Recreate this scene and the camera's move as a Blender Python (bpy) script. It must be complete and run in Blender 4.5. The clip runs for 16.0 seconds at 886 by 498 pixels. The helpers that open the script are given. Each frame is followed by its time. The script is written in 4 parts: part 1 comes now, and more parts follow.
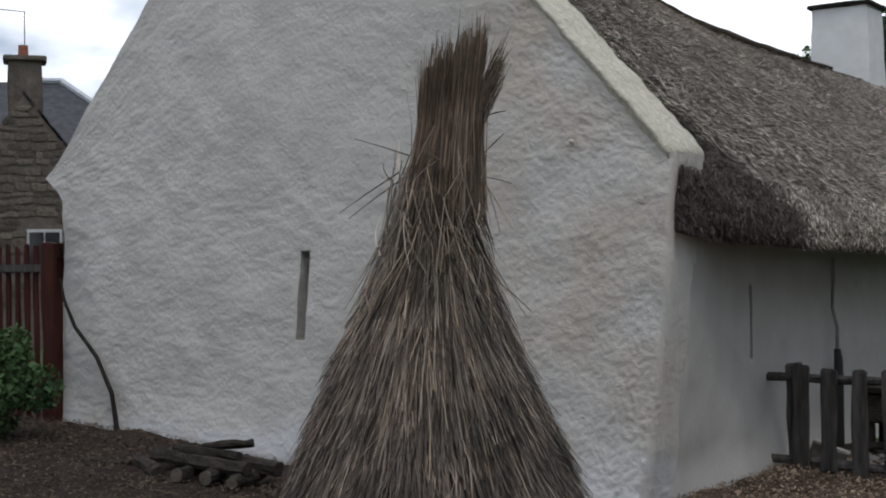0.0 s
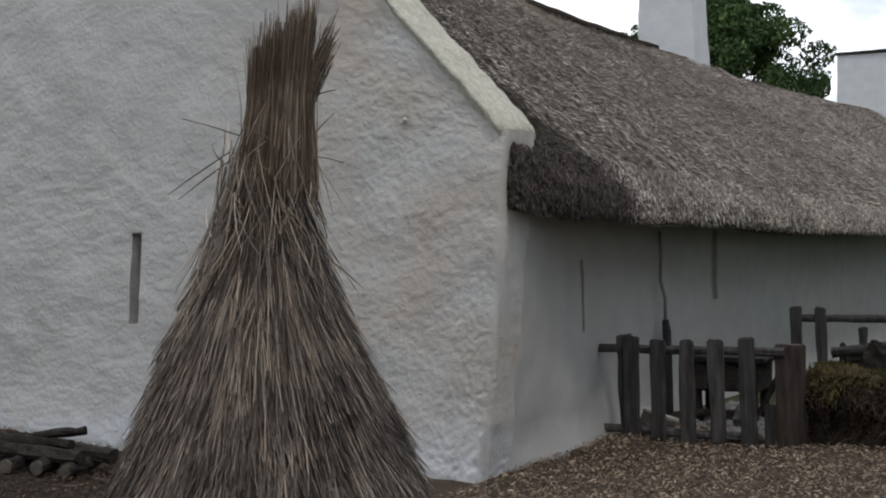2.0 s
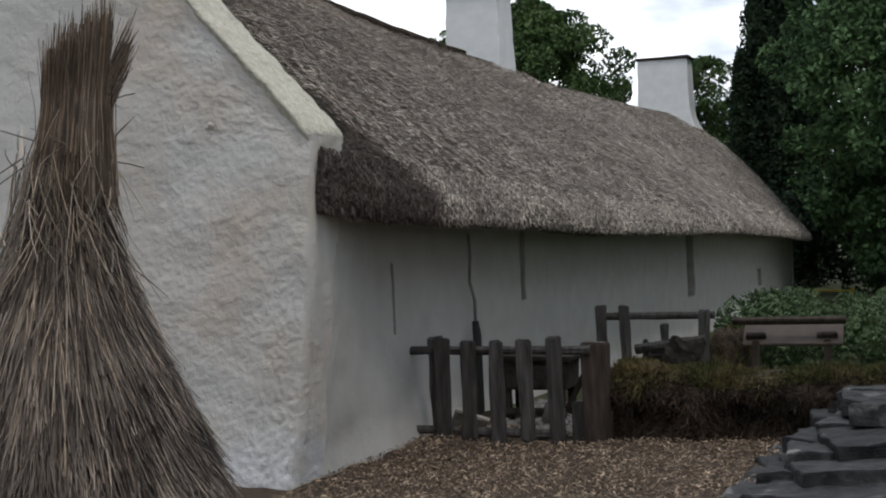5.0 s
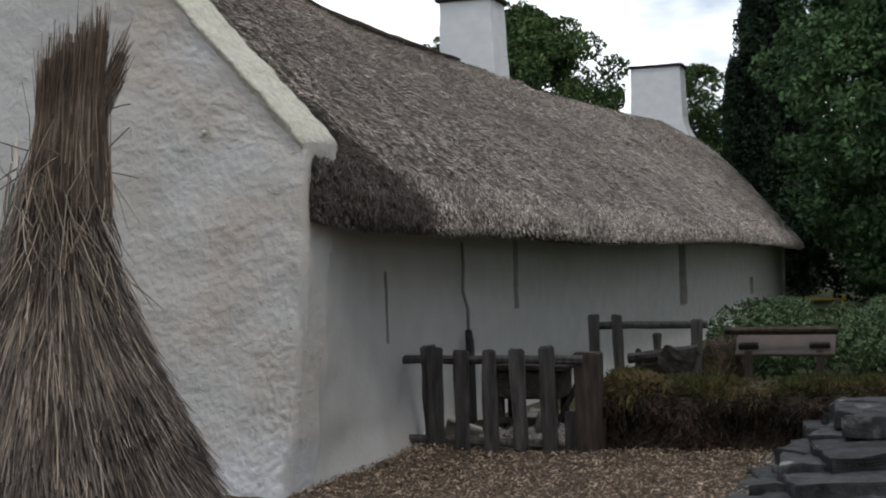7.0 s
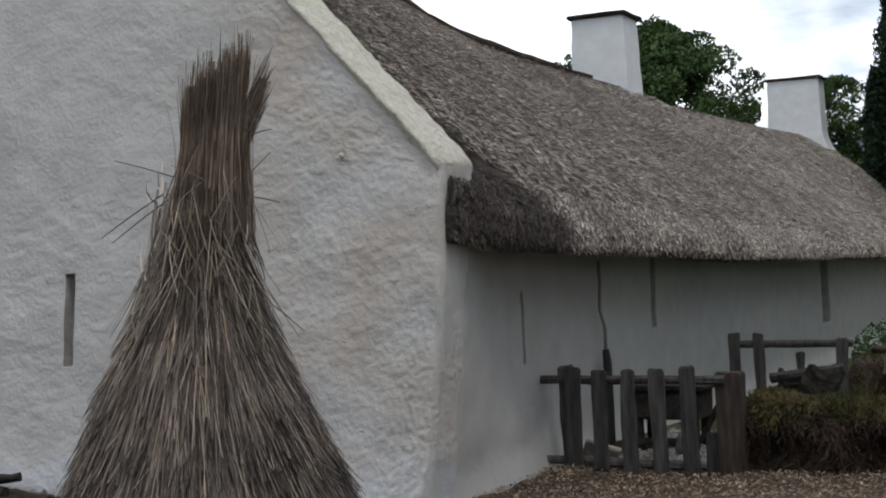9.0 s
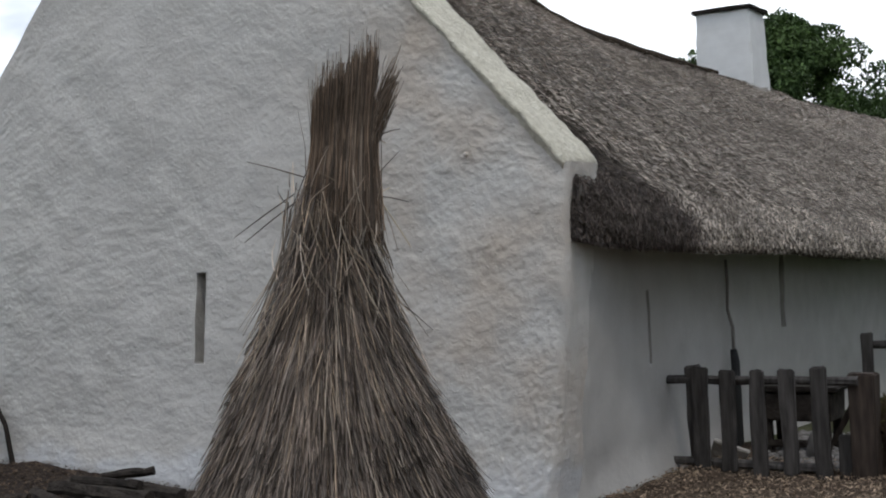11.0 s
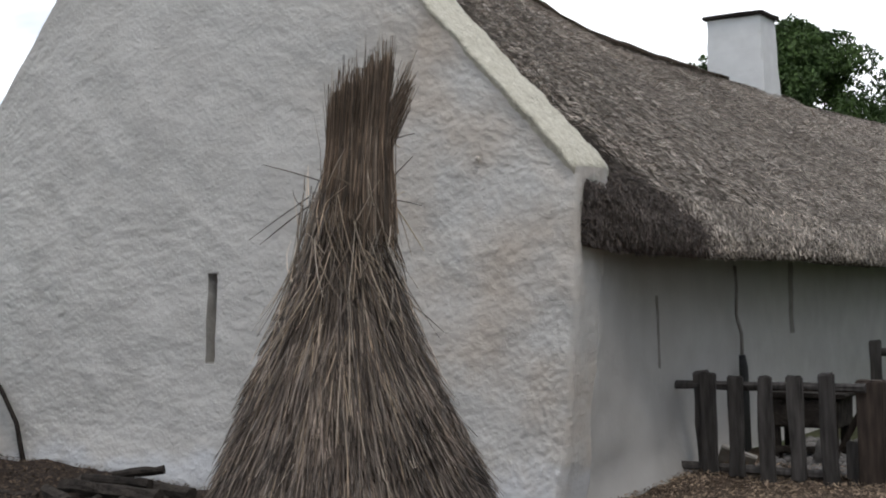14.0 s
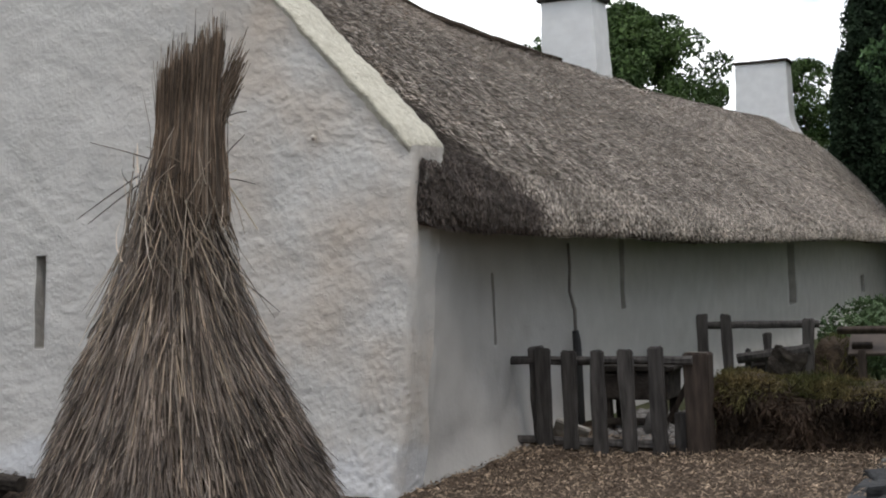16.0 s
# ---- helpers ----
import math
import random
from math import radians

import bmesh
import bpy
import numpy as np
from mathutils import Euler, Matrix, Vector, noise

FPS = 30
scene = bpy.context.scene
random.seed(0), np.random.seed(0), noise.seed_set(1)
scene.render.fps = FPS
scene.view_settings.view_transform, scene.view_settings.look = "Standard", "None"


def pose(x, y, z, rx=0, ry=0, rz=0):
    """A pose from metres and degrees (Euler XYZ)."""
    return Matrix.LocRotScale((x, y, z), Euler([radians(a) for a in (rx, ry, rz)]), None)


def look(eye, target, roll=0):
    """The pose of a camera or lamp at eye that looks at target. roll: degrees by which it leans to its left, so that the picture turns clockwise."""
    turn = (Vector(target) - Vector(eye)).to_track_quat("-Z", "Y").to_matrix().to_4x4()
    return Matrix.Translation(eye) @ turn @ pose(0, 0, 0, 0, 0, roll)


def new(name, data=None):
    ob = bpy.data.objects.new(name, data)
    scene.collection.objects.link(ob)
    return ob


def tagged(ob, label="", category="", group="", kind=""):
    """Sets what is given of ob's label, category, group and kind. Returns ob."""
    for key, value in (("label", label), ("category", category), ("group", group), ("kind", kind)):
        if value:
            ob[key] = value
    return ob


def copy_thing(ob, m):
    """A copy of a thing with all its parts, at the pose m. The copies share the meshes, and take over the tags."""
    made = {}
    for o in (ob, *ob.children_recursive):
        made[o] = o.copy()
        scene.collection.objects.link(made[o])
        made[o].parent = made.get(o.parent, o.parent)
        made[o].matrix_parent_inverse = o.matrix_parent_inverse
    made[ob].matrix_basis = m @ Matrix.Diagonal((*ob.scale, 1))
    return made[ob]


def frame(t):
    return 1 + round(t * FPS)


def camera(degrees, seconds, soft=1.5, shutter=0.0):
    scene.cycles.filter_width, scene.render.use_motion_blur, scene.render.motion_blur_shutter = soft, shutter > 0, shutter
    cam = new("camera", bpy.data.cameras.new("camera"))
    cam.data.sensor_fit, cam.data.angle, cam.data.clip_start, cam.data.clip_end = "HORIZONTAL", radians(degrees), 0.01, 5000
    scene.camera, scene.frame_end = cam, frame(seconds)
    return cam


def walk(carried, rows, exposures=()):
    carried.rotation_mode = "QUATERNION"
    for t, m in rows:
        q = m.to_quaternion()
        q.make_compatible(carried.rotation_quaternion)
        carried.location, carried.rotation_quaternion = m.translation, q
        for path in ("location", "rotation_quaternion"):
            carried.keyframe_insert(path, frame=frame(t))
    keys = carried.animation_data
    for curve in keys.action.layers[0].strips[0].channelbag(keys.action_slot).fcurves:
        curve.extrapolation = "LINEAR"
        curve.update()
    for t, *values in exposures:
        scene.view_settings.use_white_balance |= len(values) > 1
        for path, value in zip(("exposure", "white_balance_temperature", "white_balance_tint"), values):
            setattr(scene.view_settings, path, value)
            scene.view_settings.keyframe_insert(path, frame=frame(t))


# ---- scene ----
cam = camera(37.2, 16.0, soft=2.0)
PATH = [
    (0, (4.013, -8.182, 1.566), (2.849, -6.556, 1.569), -0.8),
    (0.5, (4.013, -8.18, 1.565), (2.879, -6.532, 1.562), -0.8),
    (1, (4.023, -8.181, 1.572), (2.942, -6.498, 1.568), -0.9),
    (1.5, (4.019, -8.17, 1.568), (2.997, -6.451, 1.541), -1.3),
    (2, (4.039, -8.179, 1.567), (3.081, -6.423, 1.532), -1.7),
    (2.5, (4.037, -8.163, 1.564), (3.149, -6.371, 1.519), -1.9),
    (3, (4.046, -8.155, 1.565), (3.208, -6.339, 1.531), -2.7),
    (3.5, (4.053, -8.154, 1.569), (3.264, -6.316, 1.544), -2.8),
    (4, (4.072, -8.172, 1.567), (3.342, -6.31, 1.545), -2.6),
    (4.5, (4.065, -8.166, 1.567), (3.365, -6.293, 1.536), -2.6),
    (5, (4.066, -8.167, 1.562), (3.365, -6.294, 1.524), -2.5),
    (7.5, (4.044, -8.16, 1.595), (3.356, -6.282, 1.573), -2.1),
    (8, (4.036, -8.16, 1.596), (3.287, -6.306, 1.594), -1.9),
    (8.5, (4.034, -8.158, 1.598), (3.233, -6.325, 1.601), -2.6),
    (9, (4.015, -8.14, 1.599), (3.142, -6.341, 1.606), -2.8),
    (9.5, (4.018, -8.152, 1.601), (3.097, -6.377, 1.607), -2.9),
    (10, (4.002, -8.148, 1.598), (3.039, -6.395, 1.608), -2.9),
    (12.5, (3.988, -8.169, 1.61), (2.902, -6.49, 1.62), -2.8),
    (13, (3.992, -8.187, 1.61), (2.909, -6.506, 1.622), -2.6),
    (13.5, (3.991, -8.194, 1.606), (2.915, -6.507, 1.627), -2.4),
    (14, (4.001, -8.201, 1.608), (2.956, -6.496, 1.626), -2.3),
    (14.5, (4.005, -8.197, 1.607), (3.021, -6.456, 1.632), -2.3),
    (15, (4.015, -8.193, 1.604), (3.097, -6.416, 1.61), -2.9),
    (15.5, (4.015, -8.188, 1.604), (3.13, -6.395, 1.597), -2.8),
    (16, (4.025, -8.202, 1.595), (3.193, -6.383, 1.573), -2.8),
]
walk(cam, [(t, look(eye, target, roll)) for t, eye, target, roll in PATH],
     [(0, -0.44, 6150, 10), (2, -0.38, 6200, 10), (4, -0.36, 6250, 10), (5, -0.33, 6250, 10), (7.5, -0.28, 6200, 10), (9, -0.3, 6150, 10),
      (12.5, -0.26, 6200, 10), (14, -0.14, 6300, 11), (16, 0.04, 6400, 11)])

# ---- world, sun, exposure ----
SUN_AZ, SUN_EL = 134.0, 65.0
world = bpy.data.worlds.new("sky")
scene.world = world
world.use_nodes = True
wn, wl = world.node_tree.nodes, world.node_tree.links
wn.clear()
w_out = wn.new("ShaderNodeOutputWorld")
w_bg = wn.new("ShaderNodeBackground")
w_sky = wn.new("ShaderNodeTexSky")
w_sky.sky_type, w_sky.sun_disc = "NISHITA", False
w_sky.sun_elevation, w_sky.sun_rotation = radians(SUN_EL), radians(SUN_AZ)
w_co = wn.new("ShaderNodeTexCoord")
w_map = wn.new("ShaderNodeMapping")
w_map.inputs["Scale"].default_value = (1.0, 1.0, 2.6)
w_map.inputs["Location"].default_value = (0.35, 0.1, 0.2)
w_noise = wn.new("ShaderNodeTexNoise")
w_noise.inputs["Scale"].default_value, w_noise.inputs["Detail"].default_value = 3.2, 7.0
w_noise.inputs["Roughness"].default_value = 0.52
w_ramp = wn.new("ShaderNodeValToRGB")
w_ramp.color_ramp.elements[0].position, w_ramp.color_ramp.elements[1].position = 0.40, 0.52
w_noise2 = wn.new("ShaderNodeTexNoise")
w_noise2.inputs["Scale"].default_value, w_noise2.inputs["Detail"].default_value = 4.5, 5.0
w_cloud = wn.new("ShaderNodeValToRGB")
w_cloud.color_ramp.elements[0].position, w_cloud.color_ramp.elements[0].color = 0.37, (5.0, 5.9, 7.2, 1)
w_cloud.color_ramp.elements[1].position, w_cloud.color_ramp.elements[1].color = 0.53, (15.2, 15.4, 15.6, 1)
w_mix = wn.new("ShaderNodeMixRGB")
w_bg.inputs["Strength"].default_value = 0.115
wl.new(w_co.outputs["Generated"], w_map.inputs["Vector"])
wl.new(w_map.outputs["Vector"], w_noise.inputs["Vector"])
wl.new(w_map.outputs["Vector"], w_noise2.inputs["Vector"])
wl.new(w_noise.outputs["Fac"], w_ramp.inputs["Fac"])
wl.new(w_noise2.outputs["Fac"], w_cloud.inputs["Fac"])
wl.new(w_ramp.outputs["Color"], w_mix.inputs["Fac"])
wl.new(w_sky.outputs["Color"], w_mix.inputs["Color1"])
wl.new(w_cloud.outputs["Color"], w_mix.inputs["Color2"])
wl.new(w_mix.outputs["Color"], w_bg.inputs["Color"])
wl.new(w_bg.outputs["Background"], w_out.inputs["Surface"])

sun_data = bpy.data.lights.new("sun", "SUN")
sun_data.energy, sun_data.angle, sun_data.color = 1.0, radians(9), (1.0, 0.93, 0.84)
sun = new("sun", sun_data)
# the sky turns clockwise from +y; the sun lamp shines down from that side
sa, se = radians(SUN_AZ), radians(SUN_EL)
sun_from = Vector((math.sin(sa) * math.cos(se), math.cos(sa) * math.cos(se), math.sin(se)))
sun.matrix_world = look(sun_from * 60, (0, 0, 0))

# ---- materials ----


def mat(name, low, high, scale=8.0, detail=6.0, rough=0.9, bump=0.3, bump_scale=60.0, bump_dist=0.01,
        stain=None, stain_scale=0.7, stain_at=(0.5, 0.7), stain_amount=0.6, island=0.0, objrand=0.0, stretch=(1, 1, 1), spec=0.25, stain_x=None, tint=None, pebble=0.0):
    m = bpy.data.materials.new(name)
    m.use_nodes = True
    n, l = m.node_tree.nodes, m.node_tree.links
    p = n["Principled BSDF"]
    p.inputs["Roughness"].default_value = rough
    p.inputs["Specular IOR Level"].default_value = spec
    co = n.new("ShaderNodeTexCoord")
    mp = n.new("ShaderNodeMapping")
    mp.inputs["Scale"].default_value = stretch
    l.new(co.outputs["Object"], mp.inputs["Vector"])
    t1 = n.new("ShaderNodeTexNoise")
    t1.inputs["Scale"].default_value, t1.inputs["Detail"].default_value = scale, detail
    l.new(mp.outputs["Vector"], t1.inputs["Vector"])
    r = n.new("ShaderNodeValToRGB")
    r.color_ramp.elements[0].position, r.color_ramp.elements[0].color = 0.3, (*low, 1)
    r.color_ramp.elements[1].position, r.color_ramp.elements[1].color = 0.7, (*high, 1)
    l.new(t1.outputs["Fac"], r.inputs["Fac"])
    out = r.outputs["Color"]
    if stain:
        t2 = n.new("ShaderNodeTexNoise")
        t2.inputs["Scale"].default_value, t2.inputs["Detail"].default_value = stain_scale, 5.0
        l.new(co.outputs["Object"], t2.inputs["Vector"])
        r2 = n.new("ShaderNodeMapRange")
        r2.inputs["From Min"].default_value, r2.inputs["From Max"].default_value = stain_at
        r2.inputs["To Max"].default_value = stain_amount
        l.new(t2.outputs["Fac"], r2.inputs["Value"])
        mx = n.new("ShaderNodeMixRGB")
        mx.inputs["Color2"].default_value = (*stain, 1)
        amount = r2.outputs["Result"]
        if stain_x:
            sp = n.new("ShaderNodeSeparateXYZ")
            l.new(co.outputs["Object"], sp.inputs["Vector"])
            rx = n.new("ShaderNodeMapRange")
            rx.inputs["From Min"].default_value, rx.inputs["From Max"].default_value = stain_x
            l.new(sp.outputs["X"], rx.inputs["Value"])
            mu = n.new("ShaderNodeMath")
            mu.operation = "MULTIPLY"
            l.new(rx.outputs["Result"], mu.inputs[0])
            l.new(amount, mu.inputs[1])
            amount = mu.outputs["Value"]
        l.new(amount, mx.inputs["Fac"])
        l.new(out, mx.inputs["Color1"])
        out = mx.outputs["Color"]
    if island or objrand:
        if island:
            src = n.new("ShaderNodeNewGeometry").outputs["Random Per Island"]
        else:
            src = n.new("ShaderNodeObjectInfo").outputs["Random"]
        k = island or objrand
        mr = n.new("ShaderNodeMapRange")
        mr.inputs["To Min"].default_value, mr.inputs["To Max"].default_value = 1 - k, 1 + k
        if tint:
            hs = n.new("ShaderNodeMath")
            hs.operation = "MULTIPLY"
            hs.inputs[1].default_value = 37.7
            l.new(src, hs.inputs[0])
            fr = n.new("ShaderNodeMath")
            fr.operation = "FRACT"
            l.new(hs.outputs["Value"], fr.inputs[0])
            tm = n.new("ShaderNodeMixRGB")
            tm.blend_type = "MULTIPLY"
            tm.inputs["Color2"].default_value = (*tint, 1)
            l.new(fr.outputs["Value"], tm.inputs["Fac"])
            l.new(out, tm.inputs["Color1"])
            out = tm.outputs["Color"]
            pw = n.new("ShaderNodeMath")
            pw.operation = "POWER"
            pw.inputs[1].default_value = 2.2
            l.new(src, pw.inputs[0])
            src = pw.outputs["Value"]
            mr.inputs["To Min"].default_value, mr.inputs["To Max"].default_value = 0.45, 0.45 + 1.7 * k * 1.35
        l.new(src, mr.inputs["Value"])
        hv = n.new("ShaderNodeHueSaturation")
        l.new(mr.outputs["Result"], hv.inputs["Value"])
        l.new(out, hv.inputs["Color"])
        out = hv.outputs["Color"]
    l.new(out, p.inputs["Base Color"])
    if bump:
        t3 = n.new("ShaderNodeTexNoise")
        t3.inputs["Scale"].default_value, t3.inputs["Detail"].default_value = bump_scale, 4.0
        l.new(mp.outputs["Vector"], t3.inputs["Vector"])
        b = n.new("ShaderNodeBump")
        b.inputs["Strength"].default_value, b.inputs["Distance"].default_value = bump, bump_dist
        height = t3.outputs["Fac"]
        if pebble:
            t4 = n.new("ShaderNodeTexNoise")
            t4.inputs["Scale"].default_value, t4.inputs["Detail"].default_value = bump_scale * 0.9, 2.0
            l.new(co.outputs["Object"], t4.inputs["Vector"])
            m4 = n.new("ShaderNodeMapRange")
            m4.inputs["From Min"].default_value, m4.inputs["From Max"].default_value = 0.6, 0.72
            m4.inputs["To Max"].default_value = pebble
            l.new(t4.outputs["Fac"], m4.inputs["Value"])
            sm = n.new("ShaderNodeMath")
            sm.operation = "ADD"
            l.new(height, sm.inputs[0])
            l.new(m4.outputs["Result"], sm.inputs[1])
            height = sm.outputs["Value"]
        l.new(height, b.inputs["Height"])
        l.new(b.outputs["Normal"], p.inputs["Normal"])
    return m


M_LIME = mat("limewash", (0.60, 0.577, 0.54), (0.685, 0.663, 0.625), 2.2, 9, 0.95, 0.45, 26, 0.02, (0.58, 0.44, 0.31), 1.3, (0.40, 0.68), 0.52, stain_x=(-2.6, -1.0), pebble=0.25)


def add_splash(m, colour, z0, z1):
    """Fresh limewash slopped along the wall's foot, with a ragged upper edge."""
    n, l = m.node_tree.nodes, m.node_tree.links
    p = n["Principled BSDF"]
    old = p.inputs["Base Color"].links[0].from_socket
    co = n.new("ShaderNodeTexCoord")
    sp = n.new("ShaderNodeSeparateXYZ")
    l.new(co.outputs["Object"], sp.inputs["Vector"])
    t = n.new("ShaderNodeTexNoise")
    t.inputs["Scale"].default_value, t.inputs["Detail"].default_value = 1.6, 6.0
    l.new(co.outputs["Object"], t.inputs["Vector"])
    ad = n.new("ShaderNodeMath")
    ad.operation = "MULTIPLY_ADD"
    ad.inputs[1].default_value = 0.9
    l.new(t.outputs["Fac"], ad.inputs[0])
    l.new(sp.outputs["Z"], ad.inputs[2])
    r = n.new("ShaderNodeMapRange")
    r.inputs["From Min"].default_value, r.inputs["From Max"].default_value = z1, z0
    r.inputs["To Max"].default_value = 0.75
    l.new(ad.outputs["Value"], r.inputs["Value"])
    mx = n.new("ShaderNodeMixRGB")
    mx.inputs["Color2"].default_value = (*colour, 1)
    l.new(r.outputs["Result"], mx.inputs["Fac"])
    l.new(old, mx.inputs["Color1"])
    l.new(mx.outputs["Color"], p.inputs["Base Color"])


add_splash(M_LIME, (0.72, 0.73, 0.745), 0.40, 0.56)
# Same limewash but darker: shade under the eaves is put into its colour.
M_LIME_SHADED = mat("limewash_shaded", (0.465, 0.45, 0.424), (0.54, 0.524, 0.496), 3, 6, 0.95, 0.3, 20, 0.015, (0.46, 0.43, 0.38), 0.5, (0.55, 0.8), 0.4)
# Darker than the walls to paint shade inside the slits; also colours a slab.
M_REVEAL = mat("slit_shade_and_slab", (0.27, 0.255, 0.23), (0.36, 0.34, 0.31), 6, 6, 0.95, 0.4, 24, 0.02)
M_COPE = mat("limewash_coping", (0.52, 0.485, 0.39), (0.68, 0.645, 0.54), 16, 9, 0.95, 0.7, 30, 0.03, pebble=0.5)
M_CHIM = mat("limewash_chimney", (0.68, 0.68, 0.67), (0.76, 0.76, 0.75), 4, 6, 0.9, 0.3, 30, 0.01)
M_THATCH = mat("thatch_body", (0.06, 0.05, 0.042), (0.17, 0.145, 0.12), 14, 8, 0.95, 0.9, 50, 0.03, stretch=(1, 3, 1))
M_THATCH_STRAW = mat("thatch_straw", (0.31, 0.28, 0.248), (0.56, 0.508, 0.455), 1.2, 6, 0.75, 0, island=0.8, tint=(1.0, 0.955, 0.9))
M_THATCH_DARK = mat("darker_thatch", (0.06, 0.052, 0.047), (0.15, 0.13, 0.118), 1.6, 6, 0.8, 0, island=0.9, tint=(1.0, 0.9, 0.84))
M_STRAW = mat("reed_straw", (0.086, 0.074, 0.065), (0.235, 0.203, 0.177), 6, 4, 0.5, 0, island=1.0, tint=(1.0, 0.9, 0.82))
M_STRAW_HEAD = mat("head_straw", (0.115, 0.092, 0.072), (0.225, 0.182, 0.145), 6, 4, 0.55, 0, island=0.9, tint=(1.0, 0.87, 0.76))
M_STRAW_LIGHT = mat("light_straw", (0.27, 0.235, 0.195), (0.46, 0.40, 0.335), 6, 4, 0.55, 0, island=0.8, tint=(1.0, 0.88, 0.75))
M_STRAW_PALE = mat("pale_straw", (0.42, 0.34, 0.22), (0.55, 0.45, 0.30), 6, 4, 0.6, 0)
# Far darker than the straw: shade between stalks painted into the core.
M_STOOK_GAP_SHADE = mat("stook_gap_shade", (0.03, 0.022, 0.015), (0.07, 0.052, 0.036), 20, 6, 1.0, 0.8, 60, 0.03, stretch=(1, 1, 0.1))
M_MULCH = mat("bark_mulch", (0.045, 0.032, 0.023), (0.13, 0.095, 0.067), 30, 9, 1.0, 0.9, 60, 0.03, (0.06, 0.045, 0.03), 0.8, (0.5, 0.7), 0.6)
M_LITTER = mat("bark_litter", (0.045, 0.031, 0.022), (0.15, 0.108, 0.076), 5, 4, 0.95, 0, island=0.7)
M_DARK_EARTH = mat("dark_bark_earth", (0.018, 0.013, 0.010), (0.055, 0.04, 0.03), 22, 9, 1.0, 0.9, 50, 0.03)
M_CHIP = mat("wood_chip", (0.10, 0.07, 0.05), (0.38, 0.29, 0.205), 5, 4, 0.95, 0, island=0.85)
M_WOOD = mat("weathered_wood", (0.037, 0.034, 0.032), (0.098, 0.09, 0.084), 9, 8, 0.85, 0.6, 40, 0.01, objrand=0.2, stretch=(3, 3, 0.4))
M_GREY_WOOD = mat("bleached_wood", (0.2, 0.185, 0.165), (0.32, 0.295, 0.265), 9, 8, 0.85, 0.5, 40, 0.01, stretch=(3, 3, 0.4))
M_WOOD_BROWN = mat("brown_wood", (0.028, 0.022, 0.018), (0.075, 0.056, 0.045), 8, 8, 0.85, 0.6, 40, 0.01, objrand=0.15, stretch=(3, 3, 0.4))
M_RED_WOOD = mat("red_stained_wood", (0.045, 0.014, 0.010), (0.085, 0.026, 0.018), 6, 6, 0.8, 0.4, 40, 0.01, objrand=0.2, stretch=(3, 3, 0.4))
M_LOG = mat("dark_log", (0.018, 0.015, 0.013), (0.055, 0.046, 0.038), 14, 8, 0.95, 0.7, 40, 0.02, objrand=0.3)
M_LOG_END = mat("log_end", (0.08, 0.068, 0.056), (0.15, 0.125, 0.10), 20, 6, 0.9, 0.3, 60, 0.01)
M_STONE = mat("wall_slab", (0.02, 0.021, 0.022), (0.066, 0.066, 0.067), 9, 9, 0.8, 0.7, 30, 0.02, (0.36, 0.37, 0.34), 4.0, (0.62, 0.74), 0.55, objrand=0.3)
M_COBBLE = mat("cobble", (0.11, 0.105, 0.10), (0.22, 0.21, 0.20), 8, 8, 0.9, 0.5, 30, 0.02, island=0.3)
M_TURF = mat("turf", (0.028, 0.02, 0.014), (0.07, 0.05, 0.032), 12, 8, 1.0, 0.9, 30, 0.04)
M_GRASS = mat("dry_grass", (0.042, 0.06, 0.014), (0.17, 0.125, 0.055), 2.2, 4, 0.9, 0, island=0.5)
M_HEATH = mat("brown_growth", (0.022, 0.017, 0.012), (0.07, 0.046, 0.032), 2.5, 4, 0.95, 0, island=0.5)
M_LEAF = mat("tree_leaf", (0.028, 0.055, 0.016), (0.08, 0.128, 0.036), 0.6, 4, 0.7, 0, island=0.45)
M_LEAF_DARK = mat("cypress_leaf", (0.012, 0.024, 0.012), (0.03, 0.05, 0.024), 0.8, 4, 0.9, 0, island=0.4)
M_LEAF_DARK_GREEN = mat("shaded_leaf", (0.04, 0.082, 0.032), (0.095, 0.16, 0.06), 0.6, 4, 0.8, 0, island=0.45)
M_VEG = mat("vegetable_leaf", (0.045, 0.08, 0.032), (0.13, 0.185, 0.085), 1.5, 4, 0.6, 0, island=0.4)
M_BARK = mat("bark", (0.05, 0.04, 0.03), (0.10, 0.085, 0.065), 10, 8, 0.95, 0.7, 30, 0.03)
M_IRON = mat("black_iron", (0.012, 0.012, 0.013), (0.03, 0.03, 0.03), 20, 5, 0.55, 0.2, 60, 0.005, spec=0.5)
M_SLATE = mat("roof_slate", (0.04, 0.042, 0.048), (0.085, 0.088, 0.094), 5, 6, 0.7, 0.4, 30, 0.01, objrand=0.3)
M_RUBBLE = mat("rubble_stone", (0.10, 0.083, 0.068), (0.19, 0.16, 0.132), 4, 8, 0.95, 0.6, 16, 0.03, objrand=0.3)
M_MORTAR = mat("mortar", (0.105, 0.09, 0.075), (0.155, 0.133, 0.112), 8, 6, 0.95, 0.4, 30, 0.01)
M_CLAY = mat("clay_pot", (0.22, 0.085, 0.05), (0.30, 0.12, 0.07), 10, 5, 0.85, 0.2, 40, 0.005)
M_WHITE = mat("white_paint", (0.42, 0.42, 0.42), (0.55, 0.55, 0.55), 10, 5, 0.6, 0.1, 40, 0.003)
M_LEAD = mat("lead_flashing", (0.42, 0.44, 0.47), (0.55, 0.57, 0.6), 6, 5, 0.5, 0.2, 20, 0.01)
